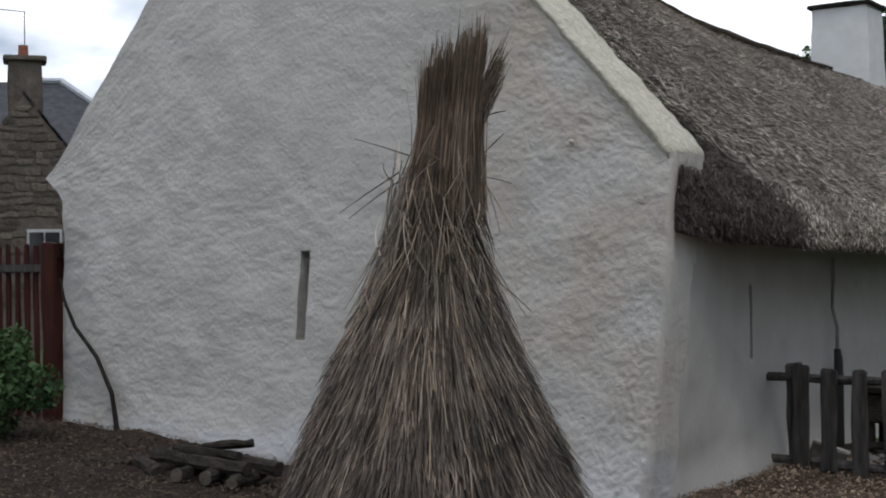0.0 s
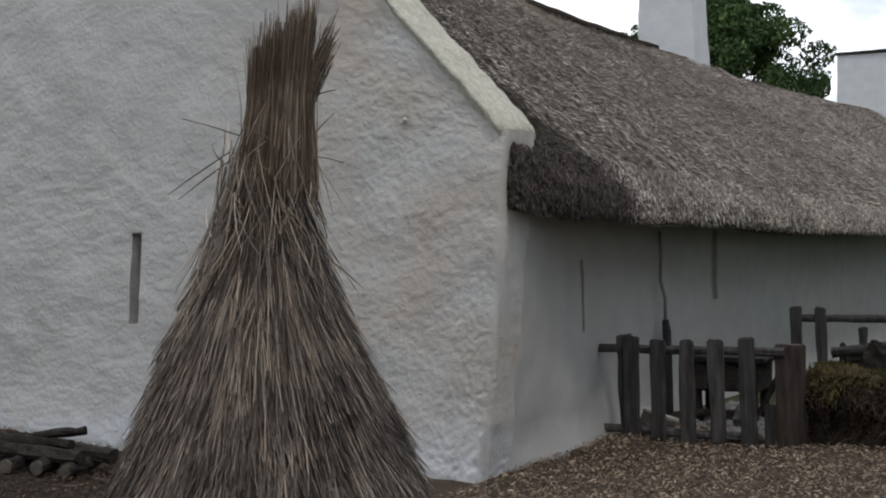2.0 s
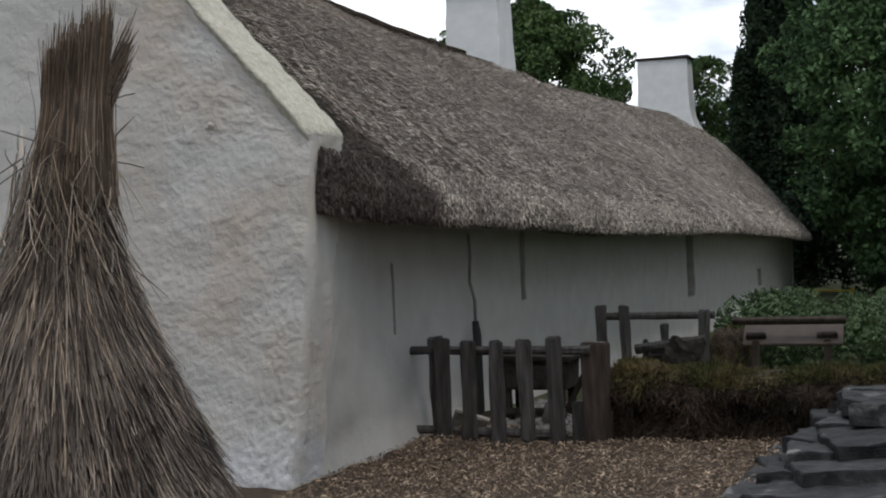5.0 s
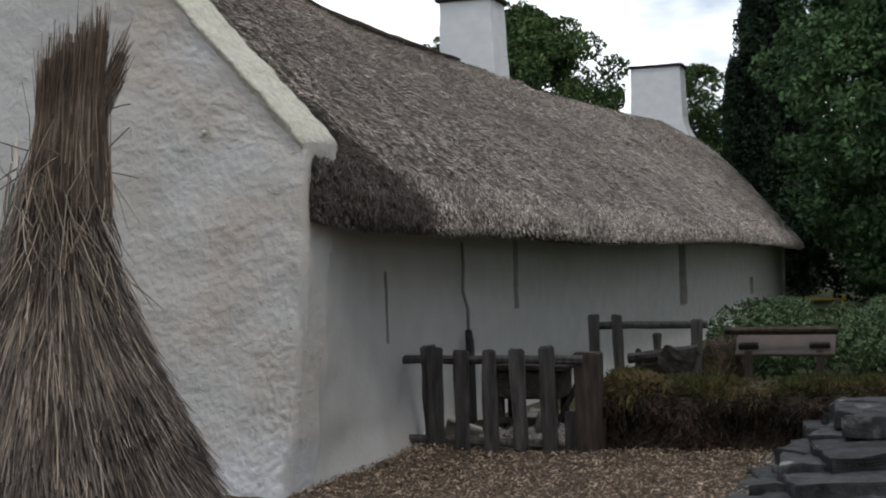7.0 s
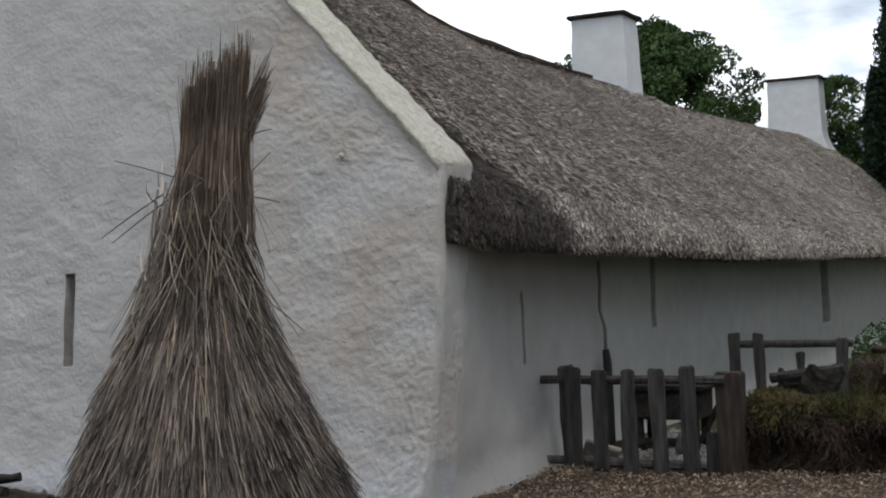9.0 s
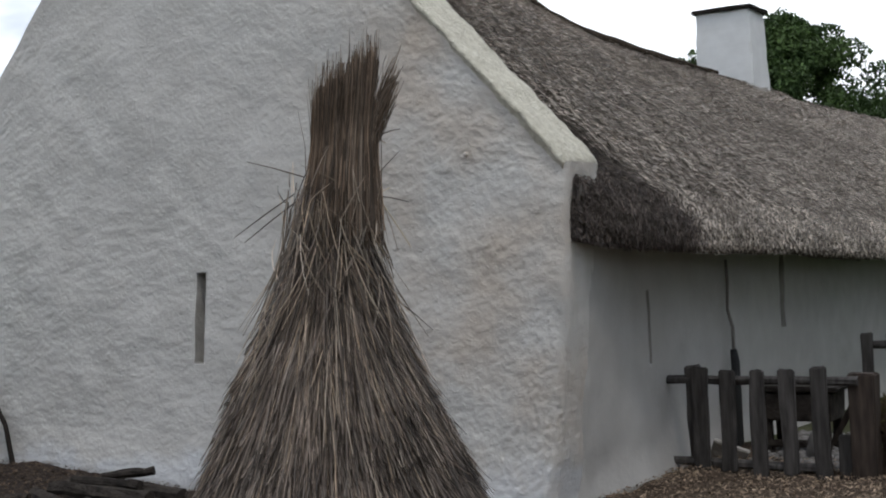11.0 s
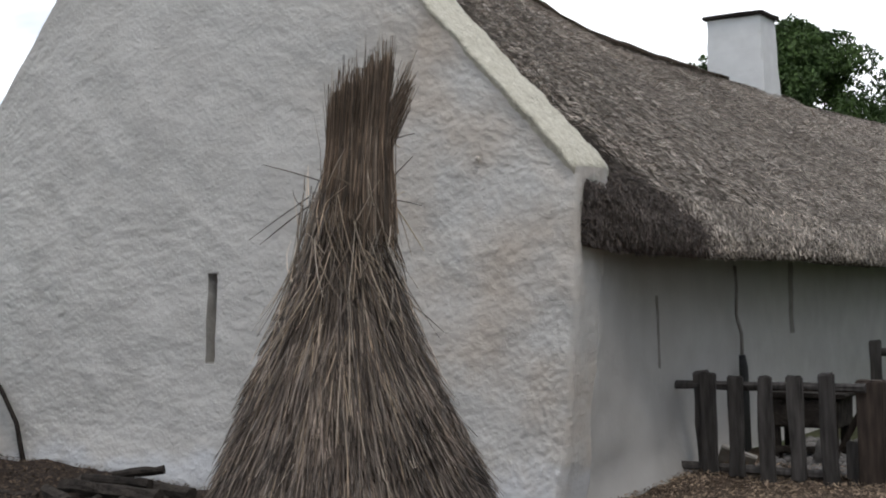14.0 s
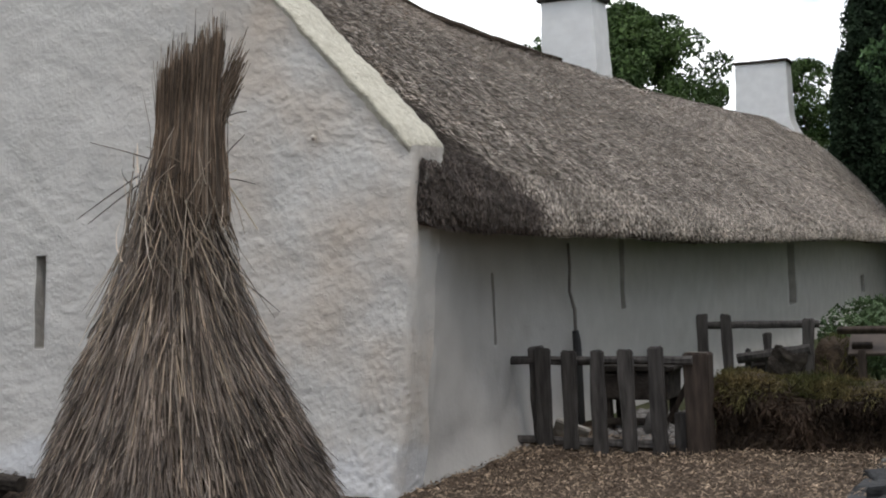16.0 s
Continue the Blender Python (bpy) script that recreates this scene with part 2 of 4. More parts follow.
# Base colour darkened to hold the shade of the board's down-facing side.
M_PANEL_SHADED = mat("panel_back_shaded", (0.07, 0.055, 0.046), (0.105, 0.084, 0.07), 6, 5, 0.6, 0.1, 40, 0.004)
M_YELLOW = mat("yellow_paint", (0.55, 0.40, 0.03), (0.66, 0.48, 0.05), 6, 4, 0.6, 0.1, 40, 0.004)
M_GLASS = mat("window_glass", (0.02, 0.022, 0.025), (0.035, 0.04, 0.045), 2, 2, 0.08, 0, spec=0.6)
M_SOIL = mat("soil_and_grass", (0.035, 0.05, 0.02), (0.09, 0.10, 0.045), 3, 9, 1.0, 0.8, 20, 0.04, (0.06, 0.045, 0.03), 0.3, (0.5, 0.65), 0.7)

# ---- building helpers ----
rng = np.random.default_rng(7)


def mesh_from(name, verts, faces, material, smooth=False):
    me = bpy.data.meshes.new(name)
    me.from_pydata(verts.tolist() if hasattr(verts, "tolist") else verts, [], faces.tolist() if hasattr(faces, "tolist") else faces)
    me.materials.append(material)
    if smooth:
        me.polygons.foreach_set("use_smooth", np.ones(len(me.polygons), bool))
    me.update()
    return me


def under(ob, parent):
    if parent is not None:
        ob.parent = parent
    return ob


def part_mesh(name, me, parent, label=""):
    ob = under(new(name, me), parent)
    return tagged(ob, label)


def part(name, bm, material, parent, label="", smooth=False):
    me = bpy.data.meshes.new(name)
    bm.normal_update()
    bm.to_mesh(me)
    bm.free()
    me.materials.append(material)
    if smooth:
        me.polygons.foreach_set("use_smooth", np.ones(len(me.polygons), bool))
    return part_mesh(name, me, parent, label)


def thing(name, label, category, at=(0, 0, 0), rz=0, group="", kind=""):
    e = new(name)
    e.matrix_world = pose(*at, 0, 0, rz)
    e.empty_display_size = 0.2
    return tagged(e, label, category, group, kind)


def fbm(p, octaves=4):
    return noise.fractal(p, 0.6, 2.1, octaves)


def rough_box(size, at=(0, 0, 0), rot=(0, 0, 0), bevel=0.01, jitter=0.0, cuts=0, seed=0.0, bm=None, freq=0.0):
    """A bevelled box with uneven faces, centred on at."""
    one = bmesh.new()
    bmesh.ops.create_cube(one, size=1.0)
    bmesh.ops.scale(one, vec=size, verts=one.verts)
    if bevel:
        bmesh.ops.bevel(one, geom=one.edges[:] + one.verts[:], offset=bevel, segments=2, affect="EDGES")
    if cuts:
        bmesh.ops.subdivide_edges(one, edges=one.edges[:], cuts=cuts, use_grid_fill=True)
    if jitter:
        for v in one.verts:
            q = v.co * (freq or 1.6 / max(0.05, min(size) * 2)) + Vector((seed, seed * 1.7, -seed))
            v.co += Vector((noise.noise(q), noise.noise(q + Vector((9, 3, 1))), noise.noise(q + Vector((2, 7, 5))))) * jitter
    bmesh.ops.transform(one, matrix=pose(*at, *rot), verts=one.verts)
    if bm is None:
        return one
    tmp = bpy.data.meshes.new("tmp")
    one.to_mesh(tmp)
    one.free()
    bm.from_mesh(tmp)
    bpy.data.meshes.remove(tmp)
    return bm


def tube(points, radii, sides=8, seed=0.0, wobble=0.0):
    """A closed tube along points, with a radius for each."""
    bm = bmesh.new()
    rings = []
    pts = [Vector(p) for p in points]
    for i, p in enumerate(pts):
        d = (pts[min(i + 1, len(pts) - 1)] - pts[max(i - 1, 0)]).normalized()
        a = d.cross(Vector((0.31, 0.87, 0.4))).normalized()
        b = d.cross(a)
        ring = []
        for k in range(sides):
            ang = 2 * math.pi * k / sides
            r = radii[i] * (1 + wobble * noise.noise(Vector((math.cos(ang) * 1.5 + seed, math.sin(ang) * 1.5, i * 0.7 + seed))))
            ring.append(bm.verts.new(p + (a * math.cos(ang) + b * math.sin(ang)) * r))
        rings.append(ring)
    for r0, r1 in zip(rings, rings[1:]):
        for k in range(sides):
            bm.faces.new((r0[k], r0[(k + 1) % sides], r1[(k + 1) % sides], r1[k]))
    bm.faces.new(rings[0][::-1])
    bm.faces.new(rings[-1])
    bmesh.ops.recalc_face_normals(bm, faces=bm.faces[:])
    return bm


def strands(name, paths, radius, material):
    """Three-sided stalks: paths is (n, k, 3), radius (n,); each tapers to its tip."""
    n, k, _ = paths.shape
    d = paths[:, -1] - paths[:, 0]
    d /= np.linalg.norm(d, axis=1, keepdims=True) + 1e-9
    ref = np.tile(np.array([0.36, 0.48, 0.8]), (n, 1))
    a = np.cross(d, ref)
    a /= np.linalg.norm(a, axis=1, keepdims=True) + 1e-9
    b = np.cross(d, a)
    taper = np.linspace(1.0, 0.45, k)
    ang = np.array([0, 2.0944, 4.1888])
    off = a[:, None, :] * np.cos(ang)[None, :, None] + b[:, None, :] * np.sin(ang)[None, :, None]
    v = paths[:, :, None, :] + off[:, None, :, :] * (radius[:, None, None, None] * taper[None, :, None, None])
    idx = np.arange(n * k * 3).reshape(n, k, 3)
    nxt = np.roll(idx, -1, axis=2)
    f = np.stack([idx[:, :-1], nxt[:, :-1], nxt[:, 1:], idx[:, 1:]], axis=-1).reshape(-1, 4)
    return mesh_from(name, v.reshape(-1, 3), f, material)


def blades(name, root, tip, side, material):
    """Flat blades: a quad each from root to a narrower tip; side is the half width vector."""
    v = np.stack([root - side, root + side, tip + side * 0.45, tip - side * 0.45], axis=1).reshape(-1, 3)
    f = np.arange(len(v)).reshape(-1, 4)
    return mesh_from(name, v, f, material)


def unit(v):
    return v / (np.linalg.norm(v, axis=-1, keepdims=True) + 1e-9)


def smooth(a, b, x):
    t = np.clip((np.asarray(x, float) - a) / (b - a), 0, 1)
    return t * t * (3 - 2 * t)


def lines(*groups):
    """Sorted grid lines; those of the first groups stand, later ones too close to them are left out."""
    out = []
    for g in groups:
        for v in g:
            if all(abs(v - w) > 0.006 for w in out):
                out.append(float(v))
    return np.array(sorted(out))


# ---- ground ----


def ground_z(x, y):
    x, y = np.asarray(x, float), np.asarray(y, float)
    z = -0.22 + 0.2 * smooth(-2.6, -5.6, x) * smooth(4, -1, y)
    z = z - 0.033 * np.clip(y - 2.6, 0, 34) * smooth(-7, -3, x)
    return z + 0.12 * smooth(-3.5, -7, y) - 0.15 * smooth(40, 80, y)


def build_ground():
    xs = np.concatenate([[-900, -300, -120, -60, -30], np.arange(-18, -8, 1.0), np.arange(-8, 6, 0.11), np.arange(6, 20, 1.0), [30, 60, 120, 300, 900]])
    ys = np.concatenate([[-900, -300, -100, -40, -20], np.arange(-12, -4, 1.0), np.arange(-4, 4, 0.11), np.arange(4, 40, 1.0), [50, 70, 100, 300, 900]])
    gx, gy = np.meshgrid(xs, ys, indexing="ij")
    gz = ground_z(gx, gy)
    for i in range(len(xs)):
        if -8.2 < xs[i] < 6.2:
            for j in range(len(ys)):
                if -4.2 < ys[j] < 4.2:
                    gz[i, j] += 0.03 * fbm(Vector((xs[i] * 2.2, ys[j] * 2.2, 0)), 5)
                    # mulch raked up against the foot of the long wall
                    gz[i, j] += 0.05 * math.exp(-((xs[i] - 0.25) / 0.25) ** 2) * float(smooth(0.4, 1.6, ys[j]))
    v = np.stack([gx, gy, gz], -1).reshape(-1, 3)
    ny = len(ys)
    idx = np.arange(len(xs) * ny).reshape(len(xs), ny)
    f = np.stack([idx[:-1, :-1], idx[1:, :-1], idx[1:, 1:], idx[:-1, 1:]], -1).reshape(-1, 4)
    me = mesh_from("ground", v, f, M_MULCH, True)
    me.materials.append(M_SOIL)
    me.materials.append(M_DARK_EARTH)
    cx = v[f].mean(axis=1)
    far = (np.abs(cx[:, 0] + 1) > 9) | (cx[:, 1] > 3.4) | (cx[:, 1] < -14)
    dark = (cx[:, 0] < -0.7) & (cx[:, 0] > -9) & (cx[:, 1] > -4.1) & (cx[:, 1] < 3.4)
    me.polygons.foreach_set("material_index", np.where(far, 1, np.where(dark, 2, 0)).astype(np.int32))
    tagged(new("ground", me), "brown bark mulch yard giving way to garden soil", "ground", kind="structure")

    # loose chips lie on the two open patches of the yard
    n = 64000
    x = np.concatenate([rng.uniform(-0.1, 3.4, n // 2), rng.uniform(-7.2, -0.9, n // 2)])
    y = np.concatenate([rng.uniform(-1.6, 2.6, n // 2), rng.uniform(-3.4, 0.05, n // 2)])
    z = ground_z(x, y) + 0.012 + rng.uniform(0, 0.03, n)
    z[: n // 2] += 0.045 * np.exp(-((x[: n // 2] - 0.25) / 0.25) ** 2) * smooth(0.4, 1.6, y[: n // 2])
    ang = rng.uniform(0, 6.28, n)
    ln = rng.uniform(0.005, 0.016, n)
    d = np.stack([np.cos(ang) * ln, np.sin(ang) * ln, rng.normal(0, 0.0035, n)], -1)
    s = np.stack([-np.sin(ang), np.cos(ang), rng.normal(0, 0.25, n)], -1) * (rng.uniform(0.3, 0.6, n) * ln)[:, None]
    c = np.stack([x, y, z], -1)
    h = n // 2
    tagged(new("wood_chips", blades("wood_chips", (c - d)[:h], (c + d)[:h], s[:h], M_CHIP)), "loose brown wood chips scattered over the yard", "mulch", kind="stuff")
    tagged(new("bark_litter", blades("bark_litter", (c - d)[h:], (c + d)[h:], s[h:], M_LITTER)), "dark bark litter along the foot of the gable", "mulch", kind="stuff")


build_ground()

# ---- cottage ----
RIDGE_X, HOUSE_END = -3.3, 32.6
SLIT_X = -3.3


def ridge_z(y):
    return np.interp(y, [0.7, 2.0, 3.6, 5.67, 6.8, 8.2, 10, 16.2, 17.2, 21, 27, 33], [5.62, 5.38, 5.08, 4.76, 4.60, 4.48, 4.45, 4.45, 4.36, 4.42, 4.5, 4.66])


def eave_z(y):
    return np.interp(y, [0.1, 0.35, 0.7, 1.7, 3.5, 6.6, 11.6, 17, 25, 33], [1.70, 1.645, 1.605, 1.565, 1.515, 1.385, 1.26, 1.17, 0.91, 0.58])


def verge_z(x):
    return np.minimum(2.25 + 1.108 * (0.02 - x), 2.36 + 1.075 * (x + 6.52))


def right_edge(z):
    return np.interp(z, [-0.5, -0.15, 0.17, 0.95, 1.35, 1.8, 2.15, 2.4], [-0.17, -0.14, -0.085, -0.005, 0.035, 0.065, 0.115, 0.13])


def left_edge(z):
    return np.interp(z, [-0.5, 0.0, 0.77, 1.75, 2.1, 2.36, 2.6], [-6.46, -6.42, -6.42, -6.33, -6.36, -6.56, -6.6])


def plaster(x, z, seed):
    """Hand-thrown plaster: broad bulges, trowel lumps, and a coarse harled strip at the corner."""
    h = 0.022 * fbm(Vector((x * 0.9 + seed, z * 0.9, seed)), 3) + 0.005 * fbm(Vector((x * 7, z * 10, seed + 4)), 3) + 0.0038 * fbm(Vector((x * 15, z * 19, seed + 6)), 2)
    strip = float(smooth(-0.75 + 0.25 * z, -0.35 + 0.18 * z, x) * smooth(1.9, 0.6, z) + 0.15 * smooth(-1.6, -0.6, x) * smooth(1.6, 2.4, z))
    h += strip * 0.013 * max(-0.15, fbm(Vector((x * 27, z * 27, seed + 8)), 2))
    return h


def reveal_shade(me, axis, beyond, sign, inner=None):
    """Shade put into the slits' colour: faces beyond the wall's face get inner, else rubble."""
    me.materials.append(inner or M_RUBBLE)
    co = np.empty(len(me.vertices) * 3)
    me.vertices.foreach_get("co", co)
    co = co.reshape(-1, 3)
    deep = co[:, axis] * sign > beyond
    for p in me.polygons:
        hits = sum(bool(deep[k]) for k in p.vertices)
        z = p.center[2]
        if hits and z < 2.0 and (axis == 0 or abs(p.center[0] - SLIT_X) < 0.2):
            p.material_index = 1
    return me


def build_gable(cottage):
    slit = [SLIT_X - 0.052, SLIT_X - 0.042, SLIT_X + 0.042, SLIT_X + 0.052]
    us = lines(slit, [0.05], np.arange(-6.5, -1.2, 0.036), np.arange(-1.2, 0.04, 0.014))
    wrap = [(math.sin(t), 1 - math.cos(t)) for t in (0.25, 0.5, 0.75, 1.0, 1.25, 1.45, 1.57)] + [(1.0, 1.6), (1.0, 2.4), (1.0, 3.3), (1.0, 4.3), (1.0, 5.4), (1.0, 6.6), (0.9, 8.0)]
    bend = 0.055
    zl = lines([0.84, 0.85, 1.57, 1.58], [2.2], np.arange(-0.5, 2.19, 0.019))
    vt = np.linspace(0, 1, 100)[1:]
    rows = []
    for u in us:
        f = (u + 6.5) / 6.55
        col = []
        for z in list(zl):
            xl, xr = float(left_edge(z)), float(right_edge(z))
            x = xl + f * (xr - bend - xl)
            y = -plaster(x, z, 0.0)
            if SLIT_X - 0.047 < u < SLIT_X + 0.047 and 0.845 < z < 1.575:
                y += 0.4
            y += 0.05 * float(smooth(0.3, -0.3, z)) * -1
            # the rear corner is rounded off below its kneeler
            turn = 0.2 * float(smooth(-5.75, -6.45, x)) ** 1.5 * float(smooth(2.2, 0.9, z))
            col.append((x - 1.2 * turn, y + turn, z))
        xl, xr = float(left_edge(2.2)), float(right_edge(2.2))
        x0 = xl + f * (xr - bend - xl)
        zt = float(verge_z(x0))
        for t in vt:
            z = 2.2 + (max(zt, 2.21) - 2.2) * t
            flare = 0.16 * float(smooth(0.1, 0.0, f)) * (1 - abs(2 * t - 1)) if zt < 2.9 else 0
            x = x0 - flare
            col.append((x, -plaster(x, z, 0.0), z))
        rows.append(col)
    # the plaster runs on round the rounded corner
    for sx, sy in wrap:
        col = []
        for z in list(zl) + [2.2 + 0.02 * t for t in vt]:
            xr = float(right_edge(z))
            k = plaster(xr - bend + bend * sx, z + sy * 0.3, 0.0)
            col.append((xr - bend + bend * sx + k * sx, bend * sy - k * max(0.0, 1 - sy) - 0.05 * float(smooth(0.3, -0.3, z)) * (1 - sx), z))
        rows.append(col)
    v = np.array(rows).reshape(-1, 3)
    nz = len(rows[0])
    idx = np.arange(len(rows) * nz).reshape(len(rows), nz)
    f = np.stack([idx[:-1, :-1], idx[1:, :-1], idx[1:, 1:], idx[:-1, 1:]], -1).reshape(-1, 4)
    return part_mesh("gable_wall", reveal_shade(mesh_from("gable_wall", v, f, M_LIME, True), 1, 0.12, 1, M_REVEAL), cottage, "bulging limewashed plaster gable with orange-brown stains and a narrow vent slit")


def build_side_wall(cottage):
    slots = [(1.53, 0.016, 0.70, 1.26), (5.05, 0.07, 0.74, 1.45), (15.1, 0.32, 0.1, 1.3), (24.75, 0.3, -0.28, 0.12)]
    ys = [np.arange(0.34, 1.0, 0.035), np.arange(1.0, 8, 0.07), np.arange(8, HOUSE_END + 0.1, 0.2)]
    zs = [np.arange(-1.8, 2.3, 0.06)]
    for c, w, z0, z1 in slots:
        ys.append([c - w - 0.008, c - w, c + w, c + w + 0.008])
        zs.append([z0 - 0.008, z0, z1, z1 + 0.008])
    ys, zs = lines(*ys[::-1]), lines(*zs[::-1])
    v = []
    for y in ys:
        for z in zs:
            x = 0.02 * fbm(Vector((y * 0.8, z * 0.8, 20)), 3) + 0.007 * fbm(Vector((y * 4, z * 4, 27)), 3)
            near = float(smooth(1.4, 0.4, y))
            x += near * float(right_edge(z)) - 0.03 * max(0.0, 1 - (y - 0.34) / 0.06)
            x += 0.07 * float(smooth(0.45, -0.1, z - float(ground_z(0, y)))) ** 2
            for c, w, z0, z1 in slots:
                if abs(y - c) < w + 0.004 and z0 - 0.004 < z < z1 + 0.004:
                    x -= 0.26
            v.append((x, y, min(z, float(eave_z(y)) + 0.2 - 0.12 * float(smooth(0.7, 0.45, y)))))
    nz = len(zs)
    idx = np.arange(len(ys) * nz).reshape(len(ys), nz)
    f = np.stack([idx[:-1, :-1], idx[1:, :-1], idx[1:, 1:], idx[:-1, 1:]], -1).reshape(-1, 4)
    part_mesh("side_wall", reveal_shade(mesh_from("side_wall", np.array(v), f, M_LIME_SHADED, True), 0, 0.18, -1, M_REVEAL), cottage, "smooth white limewashed long wall with narrow vent slits")
    # far gable and rear wall close the house
    bm = rough_box((0.5, HOUSE_END - 0.6, 4.0), (-6.2, HOUSE_END / 2 + 0.3, -0.1), bevel=0.03)
    part("rear_wall", bm, M_LIME_SHADED, cottage)
    bm = bmesh.new()
    pts = [(-6.35, -1.9), (0.03, -1.9), (0.03, 0.9), (-3.3, 4.5), (-6.35, 1.0)]
    front = [bm.verts.new((x, HOUSE_END - 0.5, z)) for x, z in pts]
    back = [bm.verts.new((x, HOUSE_END + 0.05, z)) for x, z in pts]
    bm.faces.new(front)
    bm.faces.new(back[::-1])
    for k in range(5):
        bm.faces.new((front[k], back[k], back[(k + 1) % 5], front[(k + 1) % 5]))
    bmesh.ops.recalc_face_normals(bm, faces=bm.faces[:])
    part("far_gable", bm, M_LIME_SHADED, cottage)


def build_coping(cottage):
    """The plastered skew on each slope of the gable: a thick rounded band that ends in a blunt foot."""
    for side in (1, -1):
        n = 150
        v = []
        prof = [(0.05, -0.12), (-0.012, -0.005), (-0.035, 0.012), (-0.015, 0.03), (0.08, 0.04), (0.26, 0.05), (0.44, 0.05), (0.56, 0.035), (0.63, -0.03), (0.65, -0.22)]
        for i in range(n):
            t = i / (n - 1)
            if side > 0:
                x = 0.105 - t * 3.405
                zc = 2.25 + 1.108 * (0.02 - x)
            else:
                x = -6.6 + t * 3.3
                zc = 2.36 + 1.075 * (x + 6.52)
            zc = min(zc, 5.86) - (0.07 if side < 0 else 0.0)
            round_end = 1 - math.sqrt(max(0, 1 - max(0, 1 - t / 0.035) ** 2))
            for y, h in prof:
                nx = 0.74 * side
                hh = h * (1 - 0.1 * round_end) + 0.014 * fbm(Vector((x * 9, y * 9, side * 5)), 4) + 0.02 * fbm(Vector((x * 1.5, y * 1.5, side)), 2)
                if h < -0.2:
                    hh = h
                yy = y + (0.36 - y) * round_end * 0.25 + (0.14 if side < 0 else 0.0)
                v.append((x + nx * hh - side * 0.09 * round_end, yy, zc + 0.67 * hh - 0.05 * round_end))
        k = len(prof)
        idx = np.arange(n * k).reshape(n, k)
        f = np.stack([idx[:-1, :-1], idx[1:, :-1], idx[1:, 1:], idx[:-1, 1:]], -1).reshape(-1, 4).tolist()
        f.append(list(range(k)))
        f.append([int(q) for q in idx[-1][::-1]])
        me = mesh_from("coping", np.array(v), f, M_COPE, True)
        bm = bmesh.new()
        bm.from_mesh(me)
        bmesh.ops.recalc_face_normals(bm, faces=bm.faces[:])
        bm.to_mesh(me)
        bm.free()
        part_mesh("coping", me, cottage, "cream limewashed coping along the gable's slope")


def overhang(y):
    return 0.11 + 0.36 * smooth(0.0, 1.15, y) + 0.1 * smooth(1.5, 5, y)


def thatch_at(y, s):
    """A point on the front slope: s is 0 on the ridge, 1 at the eave's outer lip, up to 1.3 under the lip."""
    y, s = np.asarray(y, float), np.asarray(s, float)
    rz, ez, ov = ridge_z(y), eave_z(y), overhang(y)
    full = 0.2 + 0.2 * smooth(0.9, 0.15, y)
    s1 = np.clip(s, 0, 1)
    top = np.stack([RIDGE_X + (ov - RIDGE_X) * s1, y, rz + (ez + full - rz) * s1 + (0.16 + 0.3 * smooth(22, 32, y)) * np.sin(np.pi * s1) * (1 - 0.3 * s1)], -1)
    u = np.clip((s - 1) / 0.3, 0, 1)
    lip_x = ov - (ov + 0.05) * np.clip((u - 0.35) / 0.65, 0, 1) + 0.02 * np.sin(u * 3)
    lip_z = ez + full - full * np.clip(u / 0.45, 0, 1) + 0.1 * np.clip((u - 0.45) / 0.55, 0, 1)
    top[..., 0] = np.where(s > 1, lip_x, top[..., 0])
    top[..., 2] = np.where(s > 1, lip_z, top[..., 2])
    return top


